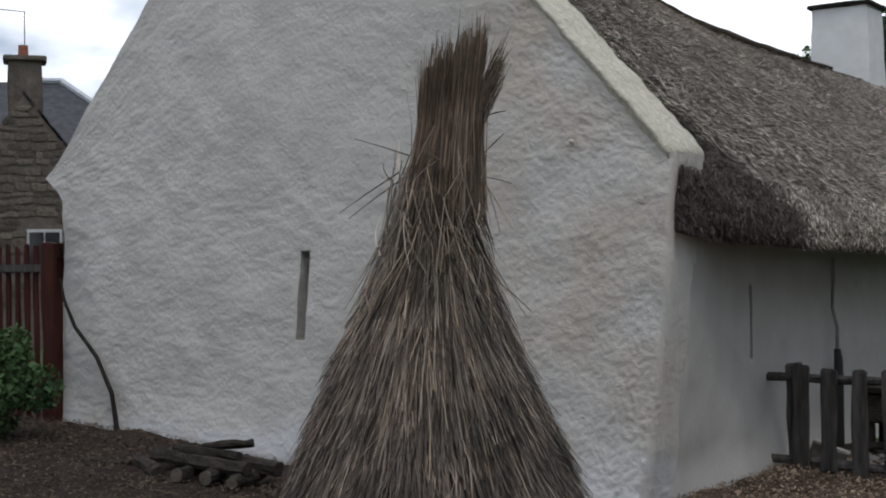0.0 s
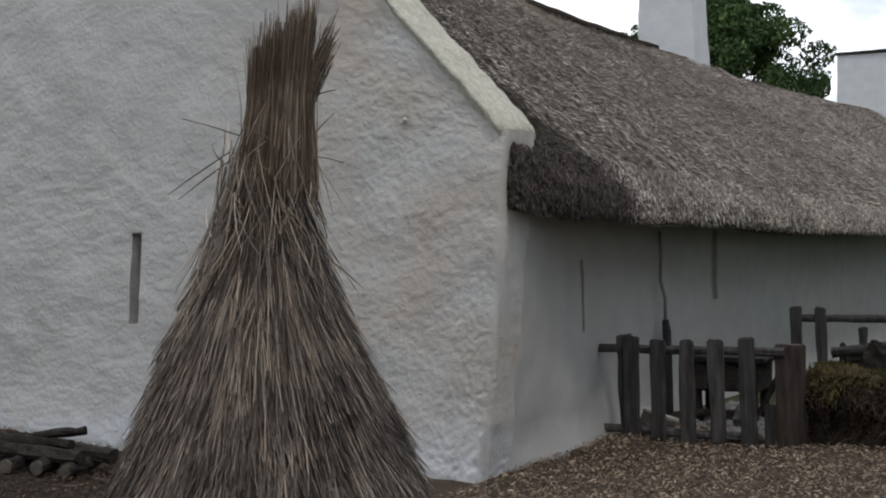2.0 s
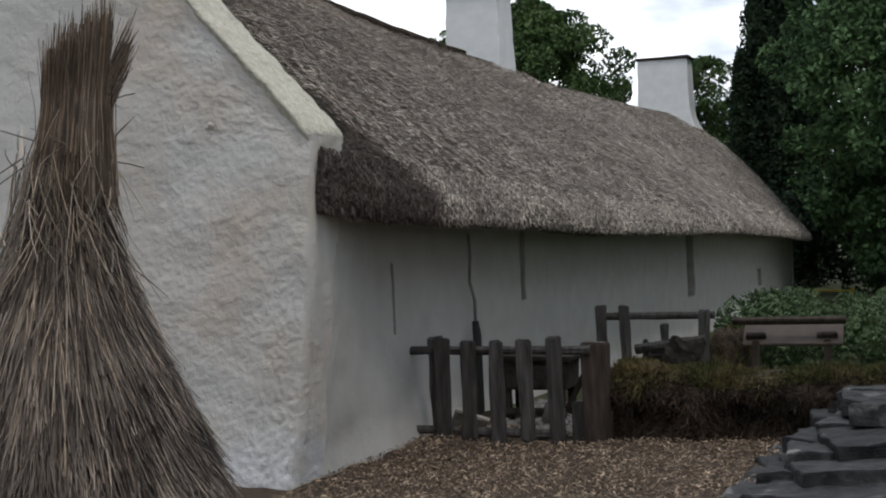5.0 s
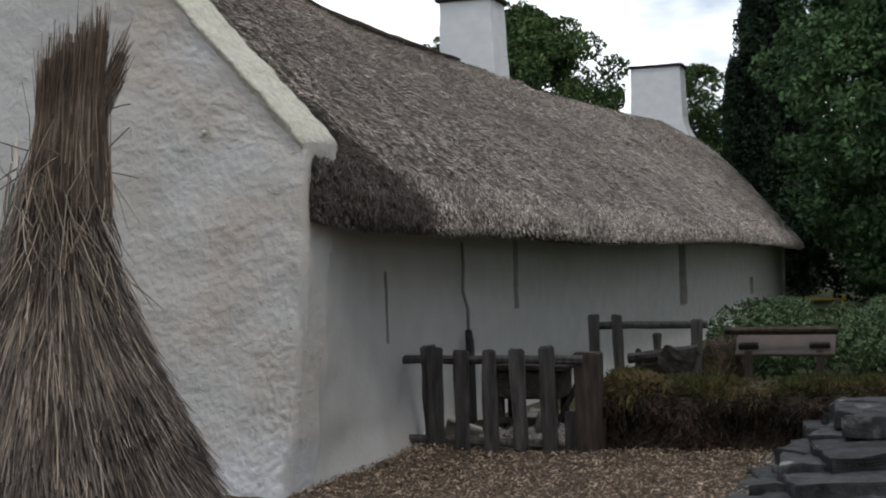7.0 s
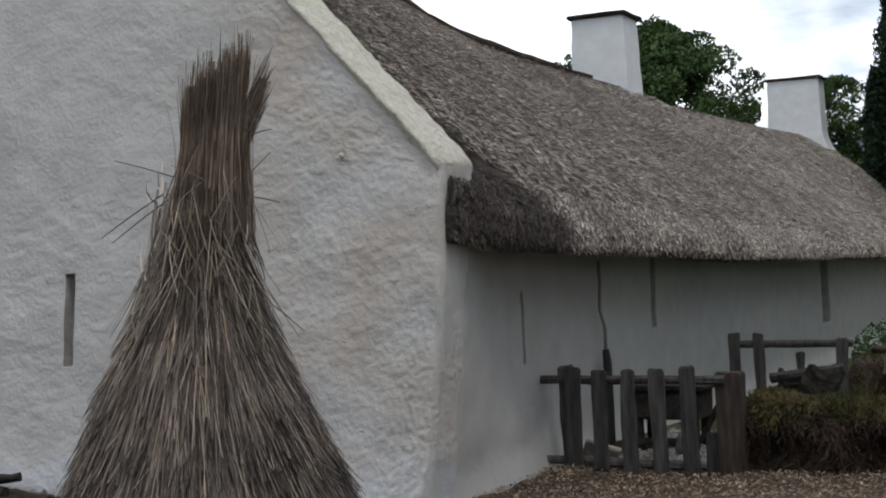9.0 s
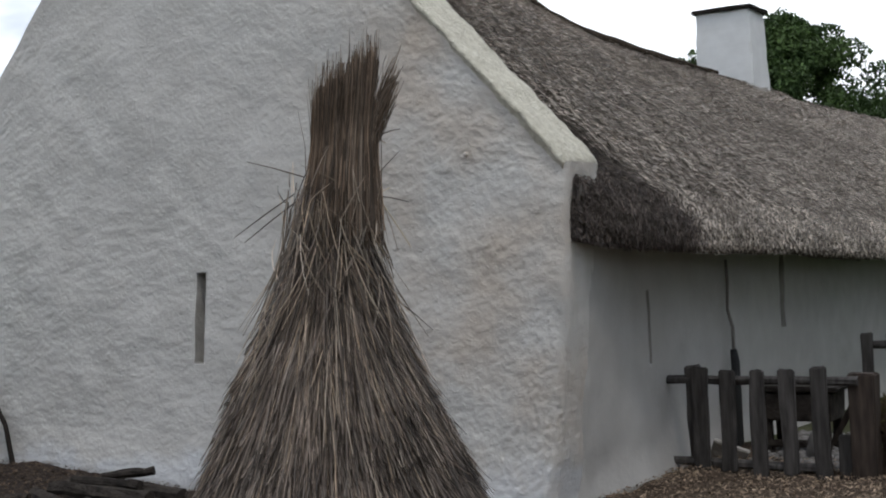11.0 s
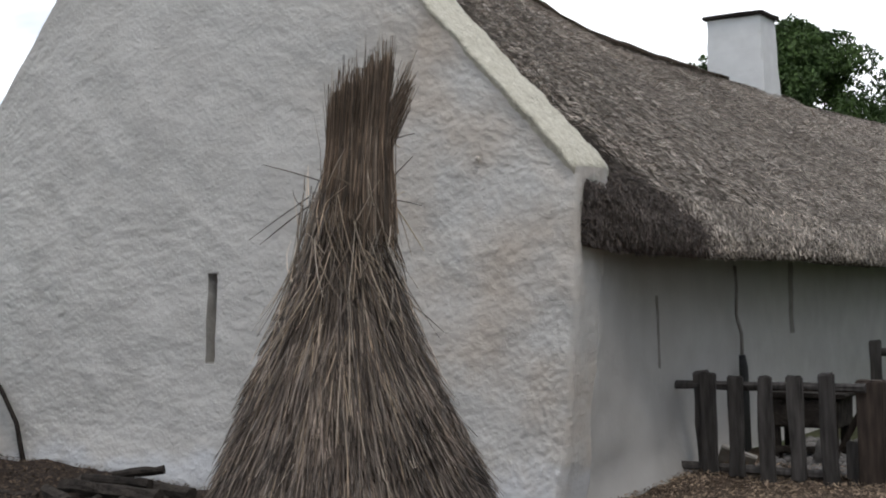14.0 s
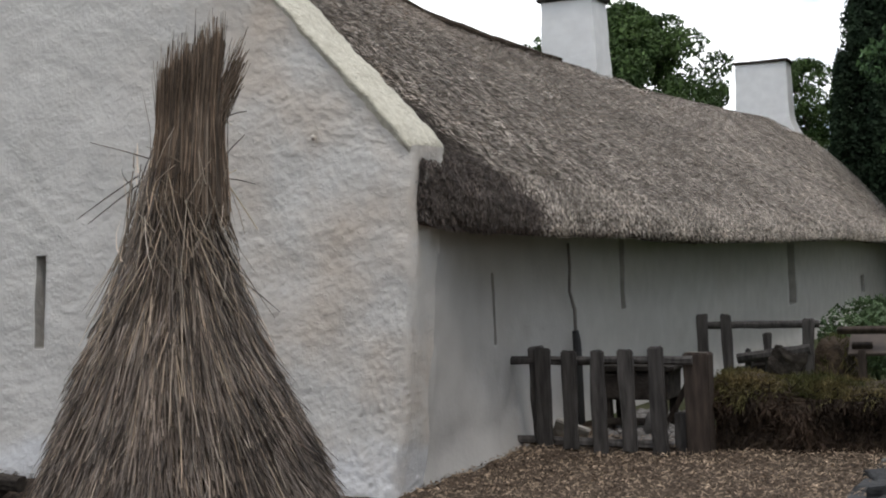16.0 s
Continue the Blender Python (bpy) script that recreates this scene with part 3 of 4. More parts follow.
def build_thatch(cottage):
    ys = np.concatenate([np.arange(0.1, 12, 0.09), np.arange(12, HOUSE_END + 0.15, 0.2)])
    ss = np.concatenate([np.linspace(0, 1, 60), np.linspace(1.02, 1.3, 9)])
    gy, gs = np.meshgrid(ys, ss, indexing="ij")
    p = thatch_at(gy, gs)
    for i in range(len(ys)):
        for j in range(len(ss)):
            q = p[i, j]
            h = 0.02 * fbm(Vector((q[0] * 2.2, q[1] * 1.8, q[2] * 2.2)), 4) + 0.04 * noise.noise(Vector((q[0] * 0.7, q[1] * 0.6, 3)))
            if abs(ss[j] - 1) < 0.16:
                h += 0.03 * noise.noise(Vector((q[1] * 5, 0, 8)))
            h -= 0.055
            p[i, j, 0] += 0.6 * h
            p[i, j, 2] += 0.75 * h
    # the near end turns in behind the corner
    p[0, :, 0] -= 0.02
    p[0, :60, 2] -= 0.03
    v = p.reshape(-1, 3)
    ns = len(ss)
    idx = np.arange(len(ys) * ns).reshape(len(ys), ns)
    f = np.stack([idx[:-1, :-1], idx[:-1, 1:], idx[1:, 1:], idx[1:, :-1]], -1).reshape(-1, 4).tolist()
    f.append([int(k) for k in idx[0]])
    f.append([int(k) for k in idx[-1][::-1]])
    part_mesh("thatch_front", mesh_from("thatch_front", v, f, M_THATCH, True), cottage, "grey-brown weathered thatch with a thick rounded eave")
    back = []
    for y in ys[::4]:
        for s in np.linspace(0, 1, 14):
            back.append((RIDGE_X - s * 3.5, y, float(ridge_z(y)) + s * (1.3 - float(ridge_z(y))) - 0.02))
    idx = np.arange(len(back)).reshape(-1, 14)
    f = np.stack([idx[:-1, :-1], idx[1:, :-1], idx[1:, 1:], idx[:-1, 1:]], -1).reshape(-1, 4)
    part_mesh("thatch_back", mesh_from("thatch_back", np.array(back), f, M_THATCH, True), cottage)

    # straw ends over the slope, dense near, sparser far off
    n = 320000
    y = 0.13 + (HOUSE_END - 0.13) * rng.uniform(0, 1, n) ** 1.9
    s = rng.uniform(0.0, 1.0, n) ** 0.92
    p0 = thatch_at(y, s)
    down = unit(thatch_at(y, s + 0.01) - thatch_at(y, np.maximum(s - 0.01, 0)) + 1e-6)
    down[s > 0.985] = unit(np.array([0.62, 0, -0.78]))
    nrm = np.stack([-down[:, 2], np.zeros(n), down[:, 0]], -1)
    slope = s * 4.7
    tuft = np.array([noise.noise(Vector((a * 13, b * 8, 2))) for a, b in zip(y, slope)])
    clump = np.array([noise.noise(Vector((a * 4, b * 2.6, 5))) for a, b in zip(y, slope)])
    ln = rng.uniform(0.018, 0.048, n) * (1 + 0.4 * smooth(8, 25, y))
    swing = rng.normal(-0.03, 0.18, n) + 0.25 * tuft + 0.06 * clump
    d = down + np.array([0, 1, 0]) * swing[:, None]
    root = p0 + nrm * (0.03 * tuft + 0.014 * clump - 0.022)[:, None]
    tip = root + d * ln[:, None] + nrm * (rng.uniform(0.004, 0.03, n) + 0.014 * tuft)[:, None]
    w = (rng.uniform(0.002, 0.0048, n) * (1 + 1.0 * smooth(4, 25, y)))[:, None]
    side = unit(np.cross(d, nrm) + nrm * rng.normal(0, 0.3, n)[:, None]) * w
    # a darker patch spreads from under the skew's foot to the eave
    old = y < 0.25 + np.clip(s - 0.62, 0, 1) / 0.38 * 1.25 + 0.12 * clump + rng.normal(0, 0.08, n)
    old &= s > 0.6
    ob = part_mesh("thatch_straw", blades("thatch_straw", root[~old], tip[~old], side[~old], M_THATCH_STRAW), cottage, "weathered straw ends of the thatch")
    tagged(ob, kind="stuff")
    ob = part_mesh("dark_straw", blades("dark_straw", root[old], tip[old], side[old], M_THATCH_DARK), cottage, "darker straw by the gable")
    tagged(ob, kind="stuff")

    # straw of the cut eave hangs down and in
    n = 45000
    y = 0.13 + (HOUSE_END - 0.13) * rng.uniform(0, 1, n) ** 1.8
    s = rng.uniform(0.93, 1.22, n)
    p0 = thatch_at(y, s)
    ln = rng.uniform(0.015, 0.055, n) * (1 + 0.5 * np.array([noise.noise(Vector((a * 7, 1, 4))) for a in y]))
    d = np.stack([rng.normal(0.12, 0.2, n), rng.normal(-0.1, 0.3, n), rng.uniform(-1, -0.5, n)], -1)
    outw = np.stack([np.full(n, 0.02), -0.02 * smooth(0.5, 0.15, y), np.zeros(n)], -1)
    w = (rng.uniform(0.002, 0.0045, n) * (1 + 1.5 * smooth(4, 25, y)))[:, None]
    side = unit(np.cross(d, rng.normal(0, 1, (n, 3)))) * w
    old = y < 1.5 + rng.normal(0, 0.15, n)
    for name, pick, m in (("eave_straw", ~old, M_THATCH_STRAW), ("dark_straw", old, M_THATCH_DARK)):
        ob = part_mesh(name, blades(name, (p0 + outw)[pick], (p0 + outw + d * ln[:, None])[pick], side[pick], m), cottage, "frayed straw along the eave")
        tagged(ob, kind="stuff")

    # ragged dark straw closes the end that shows beside the gable's corner
    n = 4200
    u, v = rng.uniform(-0.25, 1.0, n), rng.uniform(0.0, 1.0, n)
    ov, ez = float(overhang(0.1)), float(eave_z(0.1))
    r0 = np.stack([ov * u, 0.1 - rng.uniform(0.0, 0.035, n), ez + 0.02 + 0.42 * v], -1)
    d = np.stack([rng.normal(0.45, 0.3, n), rng.normal(-0.25, 0.2, n), rng.uniform(-1, -0.4, n)], -1)
    r1 = r0 + unit(d) * rng.uniform(0.025, 0.07, n)[:, None]
    side = unit(np.cross(d, rng.normal(0, 1, (n, 3)))) * rng.uniform(0.002, 0.0045, n)[:, None]
    tagged(part_mesh("end_straw", blades("end_straw", r0, r1, side, M_THATCH_DARK), cottage, "ragged dark straw at the thatch's end"), kind="stuff")

    # turf and wire strip along the ridge
    pts = [(RIDGE_X, y, float(ridge_z(y)) + 0.0 + 0.02 * noise.noise(Vector((y * 1.3, 0, 0)))) for y in np.arange(0.75, 13.3, 0.35)]
    rad = [float(np.interp(p[1], [0, 11, 13.5, 33], [0.075, 0.05, 0.03, 0.03])) for p in pts]
    part("ridge_roll", tube(pts, rad, 7, 2.0, 0.5), M_TURF, cottage, "dark turf ridge capping", True)


def build_chimney(cottage, x0, x1, y0, y1, z0, z1, flare):
    bm = bmesh.new()
    rings = []
    for t in np.linspace(0, 1, 12):
        z = z0 + (z1 - z0) * t
        g = 0.05 * (1 - t) + flare * max(0, 1 - t * 3.2) ** 2
        rings.append([bm.verts.new((x + 0.012 * noise.noise(Vector((x * 3, y * 3, z * 3))), y + 0.012 * noise.noise(Vector((z * 3, x, y))), z))
                      for x, y in ((x0 - g, y0 - g * 0.4), (x1 + g, y0 - g * 0.4), (x1 + g, y1 + g * 2), (x0 - g, y1 + g * 2))])
    for a, b in zip(rings, rings[1:]):
        for k in range(4):
            bm.faces.new((a[k], a[(k + 1) % 4], b[(k + 1) % 4], b[k]))
    bm.faces.new(rings[-1])
    bmesh.ops.bevel(bm, geom=[e for e in bm.edges if abs(e.verts[0].co.z - e.verts[1].co.z) > 0.03], offset=0.03, segments=2, affect="EDGES")
    ch = part("chimney", bm, M_CHIM, cottage, "white limewashed chimney stack")
    cap = rough_box((x1 - x0 + 0.14, y1 - y0 + 0.14, 0.085), ((x0 + x1) / 2, (y0 + y1) / 2, z1 + 0.04), bevel=0.025, jitter=0.02, cuts=2, seed=x0)
    part("cap", cap, M_LOG, ch, "dark weathered cap slab")


cottage = thing("cottage", "long low white limewashed cottage with a weathered thatched roof", "cottage", kind="")
build_gable(cottage)
bm = bmesh.new()
bmesh.ops.create_icosphere(bm, subdivisions=2, radius=0.02, matrix=Matrix.Translation((-0.69, -0.025, 2.33)))
part("plaster_knob", bm, M_LIME, cottage, "small plaster knob", True)
build_side_wall(cottage)
build_coping(cottage)
build_thatch(cottage)
build_chimney(cottage, -4.2, -3.22, 14.6, 15.44, 4.0, 5.735, 0.0)
build_chimney(cottage, -4.18, -2.70, 31.3, 32.2, 4.1, 6.2, 0.16)

# ---- straw stook ----
STOOK = (0.973, -3.989)


def stook_radius(z):
    return np.interp(z, [-0.25, 0.2, 0.57, 0.71, 0.85, 0.98, 1.165, 1.30, 1.43, 1.57, 1.665, 1.79, 1.89, 2.0, 2.1, 2.25, 2.4],
                     [0.88, 0.72, 0.614, 0.556, 0.50, 0.442, 0.364, 0.314, 0.255, 0.208, 0.184, 0.174, 0.166, 0.138, 0.138, 0.142, 0.145])


def stook_axis(z):
    """The bundle leans towards its top."""
    k = np.interp(z, [-0.3, 0.6, 1.17, 1.57, 1.88, 2.1, 2.4], [-0.024, -0.024, -0.032, -0.008, 0.008, 0.05, 0.07])
    return np.stack([0.80 * k, 0.60 * k], -1)


def stook_point(ang, z, r):
    c = stook_axis(z)
    return np.stack([c[..., 0] + np.cos(ang) * r, c[..., 1] + np.sin(ang) * r, z], -1)


def build_stook():
    st = thing("straw_stook", "tall conical stook of brown dried straw tied near its top", "straw stook", (*STOOK, 0))
    zs = np.linspace(-0.3, 2.1, 46)
    ang = np.linspace(0, 2 * math.pi, 40, endpoint=False)
    gz, ga = np.meshgrid(zs, ang, indexing="ij")
    v = stook_point(ga, gz, np.maximum(stook_radius(gz) - 0.085, 0.03)).reshape(-1, 3)
    idx = np.arange(len(v)).reshape(46, 40)
    nx = np.roll(idx, -1, 1)
    f = np.stack([idx[:-1], nx[:-1], nx[1:], idx[1:]], -1).reshape(-1, 4).tolist()
    f.append([int(k) for k in idx[-1]])
    f.append([int(k) for k in idx[0][::-1]])
    part_mesh("core", mesh_from("core", v, f, M_STOOK_GAP_SHADE, True), st)

    # the skirt: stalks run down the cone in overlapping layers, tips standing off
    n, k, high = 30000, 4, 3000
    top = np.concatenate([rng.uniform(0.02, 1.5, n - high), rng.uniform(1.35, 1.98, high)])
    ln = np.where(top < 1.2, rng.uniform(0.12, 0.36, n), rng.uniform(0.25, 0.65, n))
    a0 = rng.uniform(0, 2 * math.pi, n)
    drift = rng.normal(0, 0.11, n) * np.where(rng.uniform(0, 1, n) < 0.14, 2.6, 1.0) * np.where(top > 1.4, 2.0, 1.0)
    t = np.linspace(0, 1, k)[None, :]
    z = np.maximum(top[:, None] - ln[:, None] * t * 0.93, -0.24)
    broad = np.array([noise.noise(Vector((math.cos(a) * 4, math.sin(a) * 4, b * 3.0))) for a, b in zip(a0, top - 0.7 * ln)])
    fine = np.array([noise.noise(Vector((math.cos(a) * 13, math.sin(a) * 13, b * 5.0 + 7))) for a, b in zip(a0, top - 0.5 * ln)])
    tip_off = rng.uniform(-0.06, 0.014, n) + 0.034 * broad + 0.03 * fine + np.where(rng.uniform(0, 1, n) < 0.05, 0.03, 0.0)
    root_off = rng.normal(-0.072, 0.014, n)
    r = stook_radius(z) + root_off[:, None] + (tip_off - root_off)[:, None] * t ** 0.9
    aa = a0[:, None] + drift[:, None] * t / np.maximum(stook_radius(z) / 0.25, 0.6)
    bend = rng.normal(0, 0.018, (n, 1)) * np.sin(np.pi * t)
    paths = stook_point(aa + bend, z, r)
    thick = rng.uniform(0.0017, 0.0037, n)
    pale = (rng.uniform(0, 1, n) < np.where(top > 1.35, 0.26, 0.09)) & (tip_off > -0.035)
    for name, pick, m, text in (("straw_skirt", ~pale, M_STRAW, "layered brown straw stalks"), ("pale_straw", pale, M_STRAW_LIGHT, "pale bleached straw stalks")):
        ob = part_mesh(name, strands(name, paths[pick], thick[pick], m), st, text)
        tagged(ob, kind="stuff")

    # the head: upright stalks above the tie, cut uneven
    n = 2100
    a0 = rng.uniform(0, 2 * math.pi, n)
    rr = np.sqrt(rng.uniform(0.05, 1, n))
    z0 = rng.uniform(1.65, 2.0, n)
    c, s = np.cos(a0), np.sin(a0)
    # one side of the head stands taller, one tuft falls outward
    across = (0.80 * c + 0.60 * s) * rr
    zt = 2.295 + 0.09 * across + rng.normal(0, 0.055, n) + 0.05 * rr * rng.uniform(0, 1, n)
    tuft = across > 0.76
    zt[tuft] -= 0.1
    z = z0[:, None] + (zt - z0)[:, None] * np.linspace(0, 1, 4)[None, :]
    flare = rr[:, None] * (stook_radius(z) - 0.01)
    tw = a0[:, None] + 0.25 * np.linspace(0, 1, 4)[None, :] * rng.normal(0.1, 0.35, n)[:, None]
    paths = stook_point(tw, z, flare)
    # the bound head stands straighter than the skirt, to one side of its axis
    lean = np.interp(z, [1.6, 2.04, 2.4], [0.028, 0.066, 0.106])
    paths[..., 0] = 0.80 * lean + np.cos(tw) * flare
    paths[..., 1] = 0.60 * lean + np.sin(tw) * flare
    sway = rng.normal(0, 0.009, (n, 2)) * np.where(rng.uniform(0, 1, (n, 1)) < 0.15, 2.5, 1.0)
    for q, f in ((1, 0.2), (2, 0.55), (3, 1.0)):
        paths[:, q, :2] += sway * f
    paths[tuft, 3, 0] += 0.80 * 0.06
    paths[tuft, 3, 1] += 0.60 * 0.06
    ob = part_mesh("straw_head", strands("straw_head", paths, rng.uniform(0.0018, 0.0034, n), M_STRAW_HEAD), st, "upright brown straw ends above the tie")
    tagged(ob, kind="stuff")

    # loose ends stick out round the tie and cross one another
    n = 190
    a0 = rng.uniform(0, 2 * math.pi, n)
    z0 = rng.uniform(1.45, 1.92, n)
    slant = rng.normal(0, 0.4, n)
    up = np.where(rng.uniform(0, 1, n) < 0.8, -1.0, 0.5) * rng.uniform(0.12, 0.34, n)
    t = np.linspace(0, 1, 4)[None, :]
    z = z0[:, None] + up[:, None] * t
    r = stook_radius(z0)[:, None] + 0.005 + (0.012 + rng.exponential(0.018, n))[:, None] * t + np.maximum(stook_radius(z) - stook_radius(z0)[:, None], 0)
    paths = stook_point(a0[:, None] + slant[:, None] * t, z, r)
    ob = part_mesh("loose_straw", strands("loose_straw", paths, rng.uniform(0.0018, 0.0034, n), M_STRAW_LIGHT), st, "loose pale stalks round the tie")
    tagged(ob, kind="stuff")

    # stray stalks: offset across the bundle and height at each end
    ax = np.array([0.80, 0.60])
    for u0, z0, u1, z1, pale in [(p, q - 0.1, r, s - 0.1, k) for p, q, r, s, k in ((-0.12, 2.05, -0.34, 2.12, 0), (-0.16, 1.98, -0.40, 1.82, 0), (-0.14, 1.96, -0.36, 1.80, 0), (0.16, 1.97, 0.29, 1.75, 1),
                                 (0.14, 1.95, 0.22, 1.99, 1), (0.17, 1.96, 0.29, 1.93, 0), (0.15, 2.02, 0.26, 2.13, 0), (0.19, 2.2, 0.27, 2.22, 0),
                                 (0.12, 2.24, 0.21, 2.17, 1), (0.22, 1.55, 0.36, 1.42, 0), (-0.22, 1.5, -0.36, 1.4, 0), (0.10, 2.08, 0.14, 2.24, 1))]:
        dep = 0.1 * (1 if abs(u0) < 0.13 else 0.4)
        p0 = (ax[0] * (u0 + 0.02) - 0.57 * dep, ax[1] * (u0 + 0.02) + 0.82 * dep, z0)
        p1 = (ax[0] * (u1 + 0.02) - 0.57 * dep, ax[1] * (u1 + 0.02) + 0.82 * dep, z1)
        mid = [(a + b) / 2 for a, b in zip(p0, p1)]
        mid[2] += 0.003
        part("stray_straw", tube([p0, mid, p1], [0.003, 0.0028, 0.0018], 5), M_STRAW_PALE if pale else M_STRAW, st)


build_stook()

# ---- gate, fence and what stands by the long wall ----


def picket(x0, x1, y, z0, z1, depth=0.05, lean=0.0, seed=0.0, round_top=0.02):
    bm = rough_box((x1 - x0, depth, z1 - z0), bevel=0.012, jitter=0.016, cuts=3, seed=seed)
    bmesh.ops.transform(bm, matrix=pose((x0 + x1) / 2, y, (z0 + z1) / 2, 0, lean, 0), verts=bm.verts)
    return bm


def rail(p0, p1, r, seed):
    pts = [Vector(p0).lerp(Vector(p1), t) + Vector((0, 0, 0.008 * noise.noise(Vector((t * 4, seed, 0))))) for t in np.linspace(0, 1, 7)]
    return tube(pts, [r * (1 + 0.15 * noise.noise(Vector((t * 5, seed, 2)))) for t in np.linspace(0, 1, 7)], 8, seed, 0.3)


gate = thing("picket_gate", "weathered grey wooden picket gate on round rails", "gate", (0, 1.85, 0))
for i, (a, b, z0, z1, y, d, ln) in enumerate(((0.15, 0.27, -0.19, 0.645, 0.04, 0.08, -1.5), (0.215, 0.345, -0.19, 0.635, -0.04, 0.06, 0.6), (0.445, 0.565, -0.19, 0.61, -0.04, 0.05, 1.0),
                                       (0.685, 0.805, -0.215, 0.62, -0.04, 0.05, -0.3), (0.925, 1.04, -0.195, 0.62, -0.04, 0.05, -0.4), (1.165, 1.285, -0.225, 0.64, -0.04, 0.05, -1.4))):
    part("picket", picket(a, b, y, z0, z1, d, ln, i * 3.1), M_WOOD, gate)
part("rail", rail((-0.02, 0.02, 0.53), (1.5, 0.02, 0.525), 0.036, 1), M_WOOD, gate, "round pole rail")
part("rail", rail((-0.05, 0.02, -0.12), (1.2, 0.02, -0.14), 0.036, 5), M_WOOD, gate, "round pole rail")

post = tagged(part("gate_post", picket(1.415, 1.61, 1.98, -0.5, 0.575, 0.2, 0.5, 41), M_WOOD_BROWN, None), "thick brown timber gatepost at the end of the turf wall", "gatepost")
stump = tagged(part("short_post", picket(1.30, 1.45, 2.02, -0.5, 0.10, 0.1, -1, 47), M_WOOD, None), "short grey wooden post beside the gatepost", "post")
tagged(part("brace_board", rough_box((0.05, 0.03, 0.5), (1.36, 2.05, 0.24), (0, 28, 0), 0.006, 0.01, 1, 3.0), M_WOOD_BROWN, None), "brown slanting brace board leaning on the gatepost", "board")

# tool that leans on the wall
tool = thing("garden_tool", "long-handled garden tool with a black iron socket leaning on the wall", "garden tool", (0.09, 3.2, 0))
part("handle", tube([(-0.06, 0.1, 1.46), (-0.05, 0.09, 1.25), (-0.03, 0.0, 1.02), (0.0, 0.03, 0.85), (0.0, 0.02, 0.6)], [0.013, 0.015, 0.013, 0.016, 0.017], 8, 1, 0.3), M_GREY_WOOD, tool, "crooked grey wooden handle", True)
part("socket", tube([(0.0, 0.02, 0.66), (0.01, 0.02, 0.55), (0.015, 0.01, 0.36)], [0.03, 0.04, 0.04], 10), M_IRON, tool, "black iron socket")
part("blade", rough_box((0.03, 0.17, 0.66), (0.02, 0.0, 0.07), bevel=0.008), M_IRON, tool)

# old wooden trough behind the gate
trough = thing("wooden_trough", "dark old wooden trough on a low frame behind the gate", "trough", (0.62, 3.25, -0.24))
part("body", rough_box((0.62, 0.5, 0.26), (0.05, 0, 0.42), (0, 2, 0), 0.02, 0.02, 2, 3), M_LOG, trough)
part("lid", rough_box((0.74, 0.56, 0.05), (0.06, 0, 0.57), (0, 1, 0), 0.012, 0.015, 2, 6), M_LOG, trough)
for dx in (-0.2, 0.3):
    for dy in (-0.18, 0.18):
        part("leg", rough_box((0.07, 0.07, 0.3), (dx, dy, 0.15), bevel=0.01, jitter=0.01, cuts=1, seed=dx), M_LOG, trough)
part("stretcher", rough_box((0.6, 0.05, 0.06), (0.05, -0.2, 0.1), bevel=0.01), M_LOG, trough)


def boulder(name, size, at, rz, label, category, material, seed, group=""):
    bm = bmesh.new()
    bmesh.ops.create_icosphere(bm, subdivisions=3, radius=0.5)
    for v in bm.verts:
        q = v.co.normalized()
        v.co *= 1 + 0.28 * noise.noise(q * 1.8 + Vector((seed, 0, 0))) + 0.1 * noise.noise(q * 5 + Vector((0, seed, 0)))
        v.co.x, v.co.y, v.co.z = v.co.x * size[0], v.co.y * size[1], v.co.z * size[2]
    bmesh.ops.transform(bm, matrix=pose(*at, 0, 0, rz), verts=bm.verts)
    return tagged(part(name, bm, material, None, smooth=True), label, category, group)


boulder("round_stone", (0.2, 0.2, 0.3), (0.93, 2.75, -0.12), 10, "pale rounded stone standing behind the gate", "stone", M_COBBLE, 3.0)
tagged(part("stone_slab", rough_box((0.3, 0.06, 0.24), (0.30, 2.35, -0.16), (20, 18, 10), 0.01, 0.02, 2, 9), M_REVEAL, None), "pale flat stone slab propped by the wall", "slab")
cob = np.stack([rng.uniform(0.25, 1.35, 260), rng.uniform(2.1, 4.6, 260)], -1)
bm = bmesh.new()
for cx, cy in cob:
    m4 = pose(cx, cy, float(ground_z(cx, cy)) + 0.015, 0, 0, rng.uniform(0, 180)) @ Matrix.Diagonal((rng.uniform(0.03, 0.075), rng.uniform(0.03, 0.06), 0.03, 1))
    bmesh.ops.create_icosphere(bm, subdivisions=1, radius=1.0, matrix=m4)
tagged(part("cobbles", bm, M_COBBLE, None, smooth=True), "grey cobbles on the path behind the gate", "cobbles", kind="stuff")

# second fence, beyond the turf wall
fence = thing("rail_fence", "weathered dark wooden rail fence beyond the turf wall", "fence", (0, 5.5, 0))
for i, (a, b, z0, z1, ln) in enumerate(((0.65, 0.765, -0.5, 0.63, 0), (0.92, 1.015, -0.5, 0.62, -1.5), (1.73, 1.84, -0.5, 0.56, 2), (1.35, 1.42, -0.5, 0.42, 0), (1.15, 1.2, -0.5, 0.26, 0))):
    part("post", picket(a, b, 0, z0, z1, 0.1, ln, 60 + i), M_WOOD, fence)
part("rail", rail((0.7, 0.05, 0.50), (1.9, 0.05, 0.50), 0.04, 12), M_WOOD, fence)
part("rail", rail((1.08, -0.06, 0.16), (1.82, -0.06, 0.26), 0.055, 15), M_WOOD, fence)
part("board", rough_box((0.36, 0.12, 0.3), (1.58, -0.08, 0.12), (0, 12, 0), 0.02, 0.05, 3, 15), M_LOG, fence)

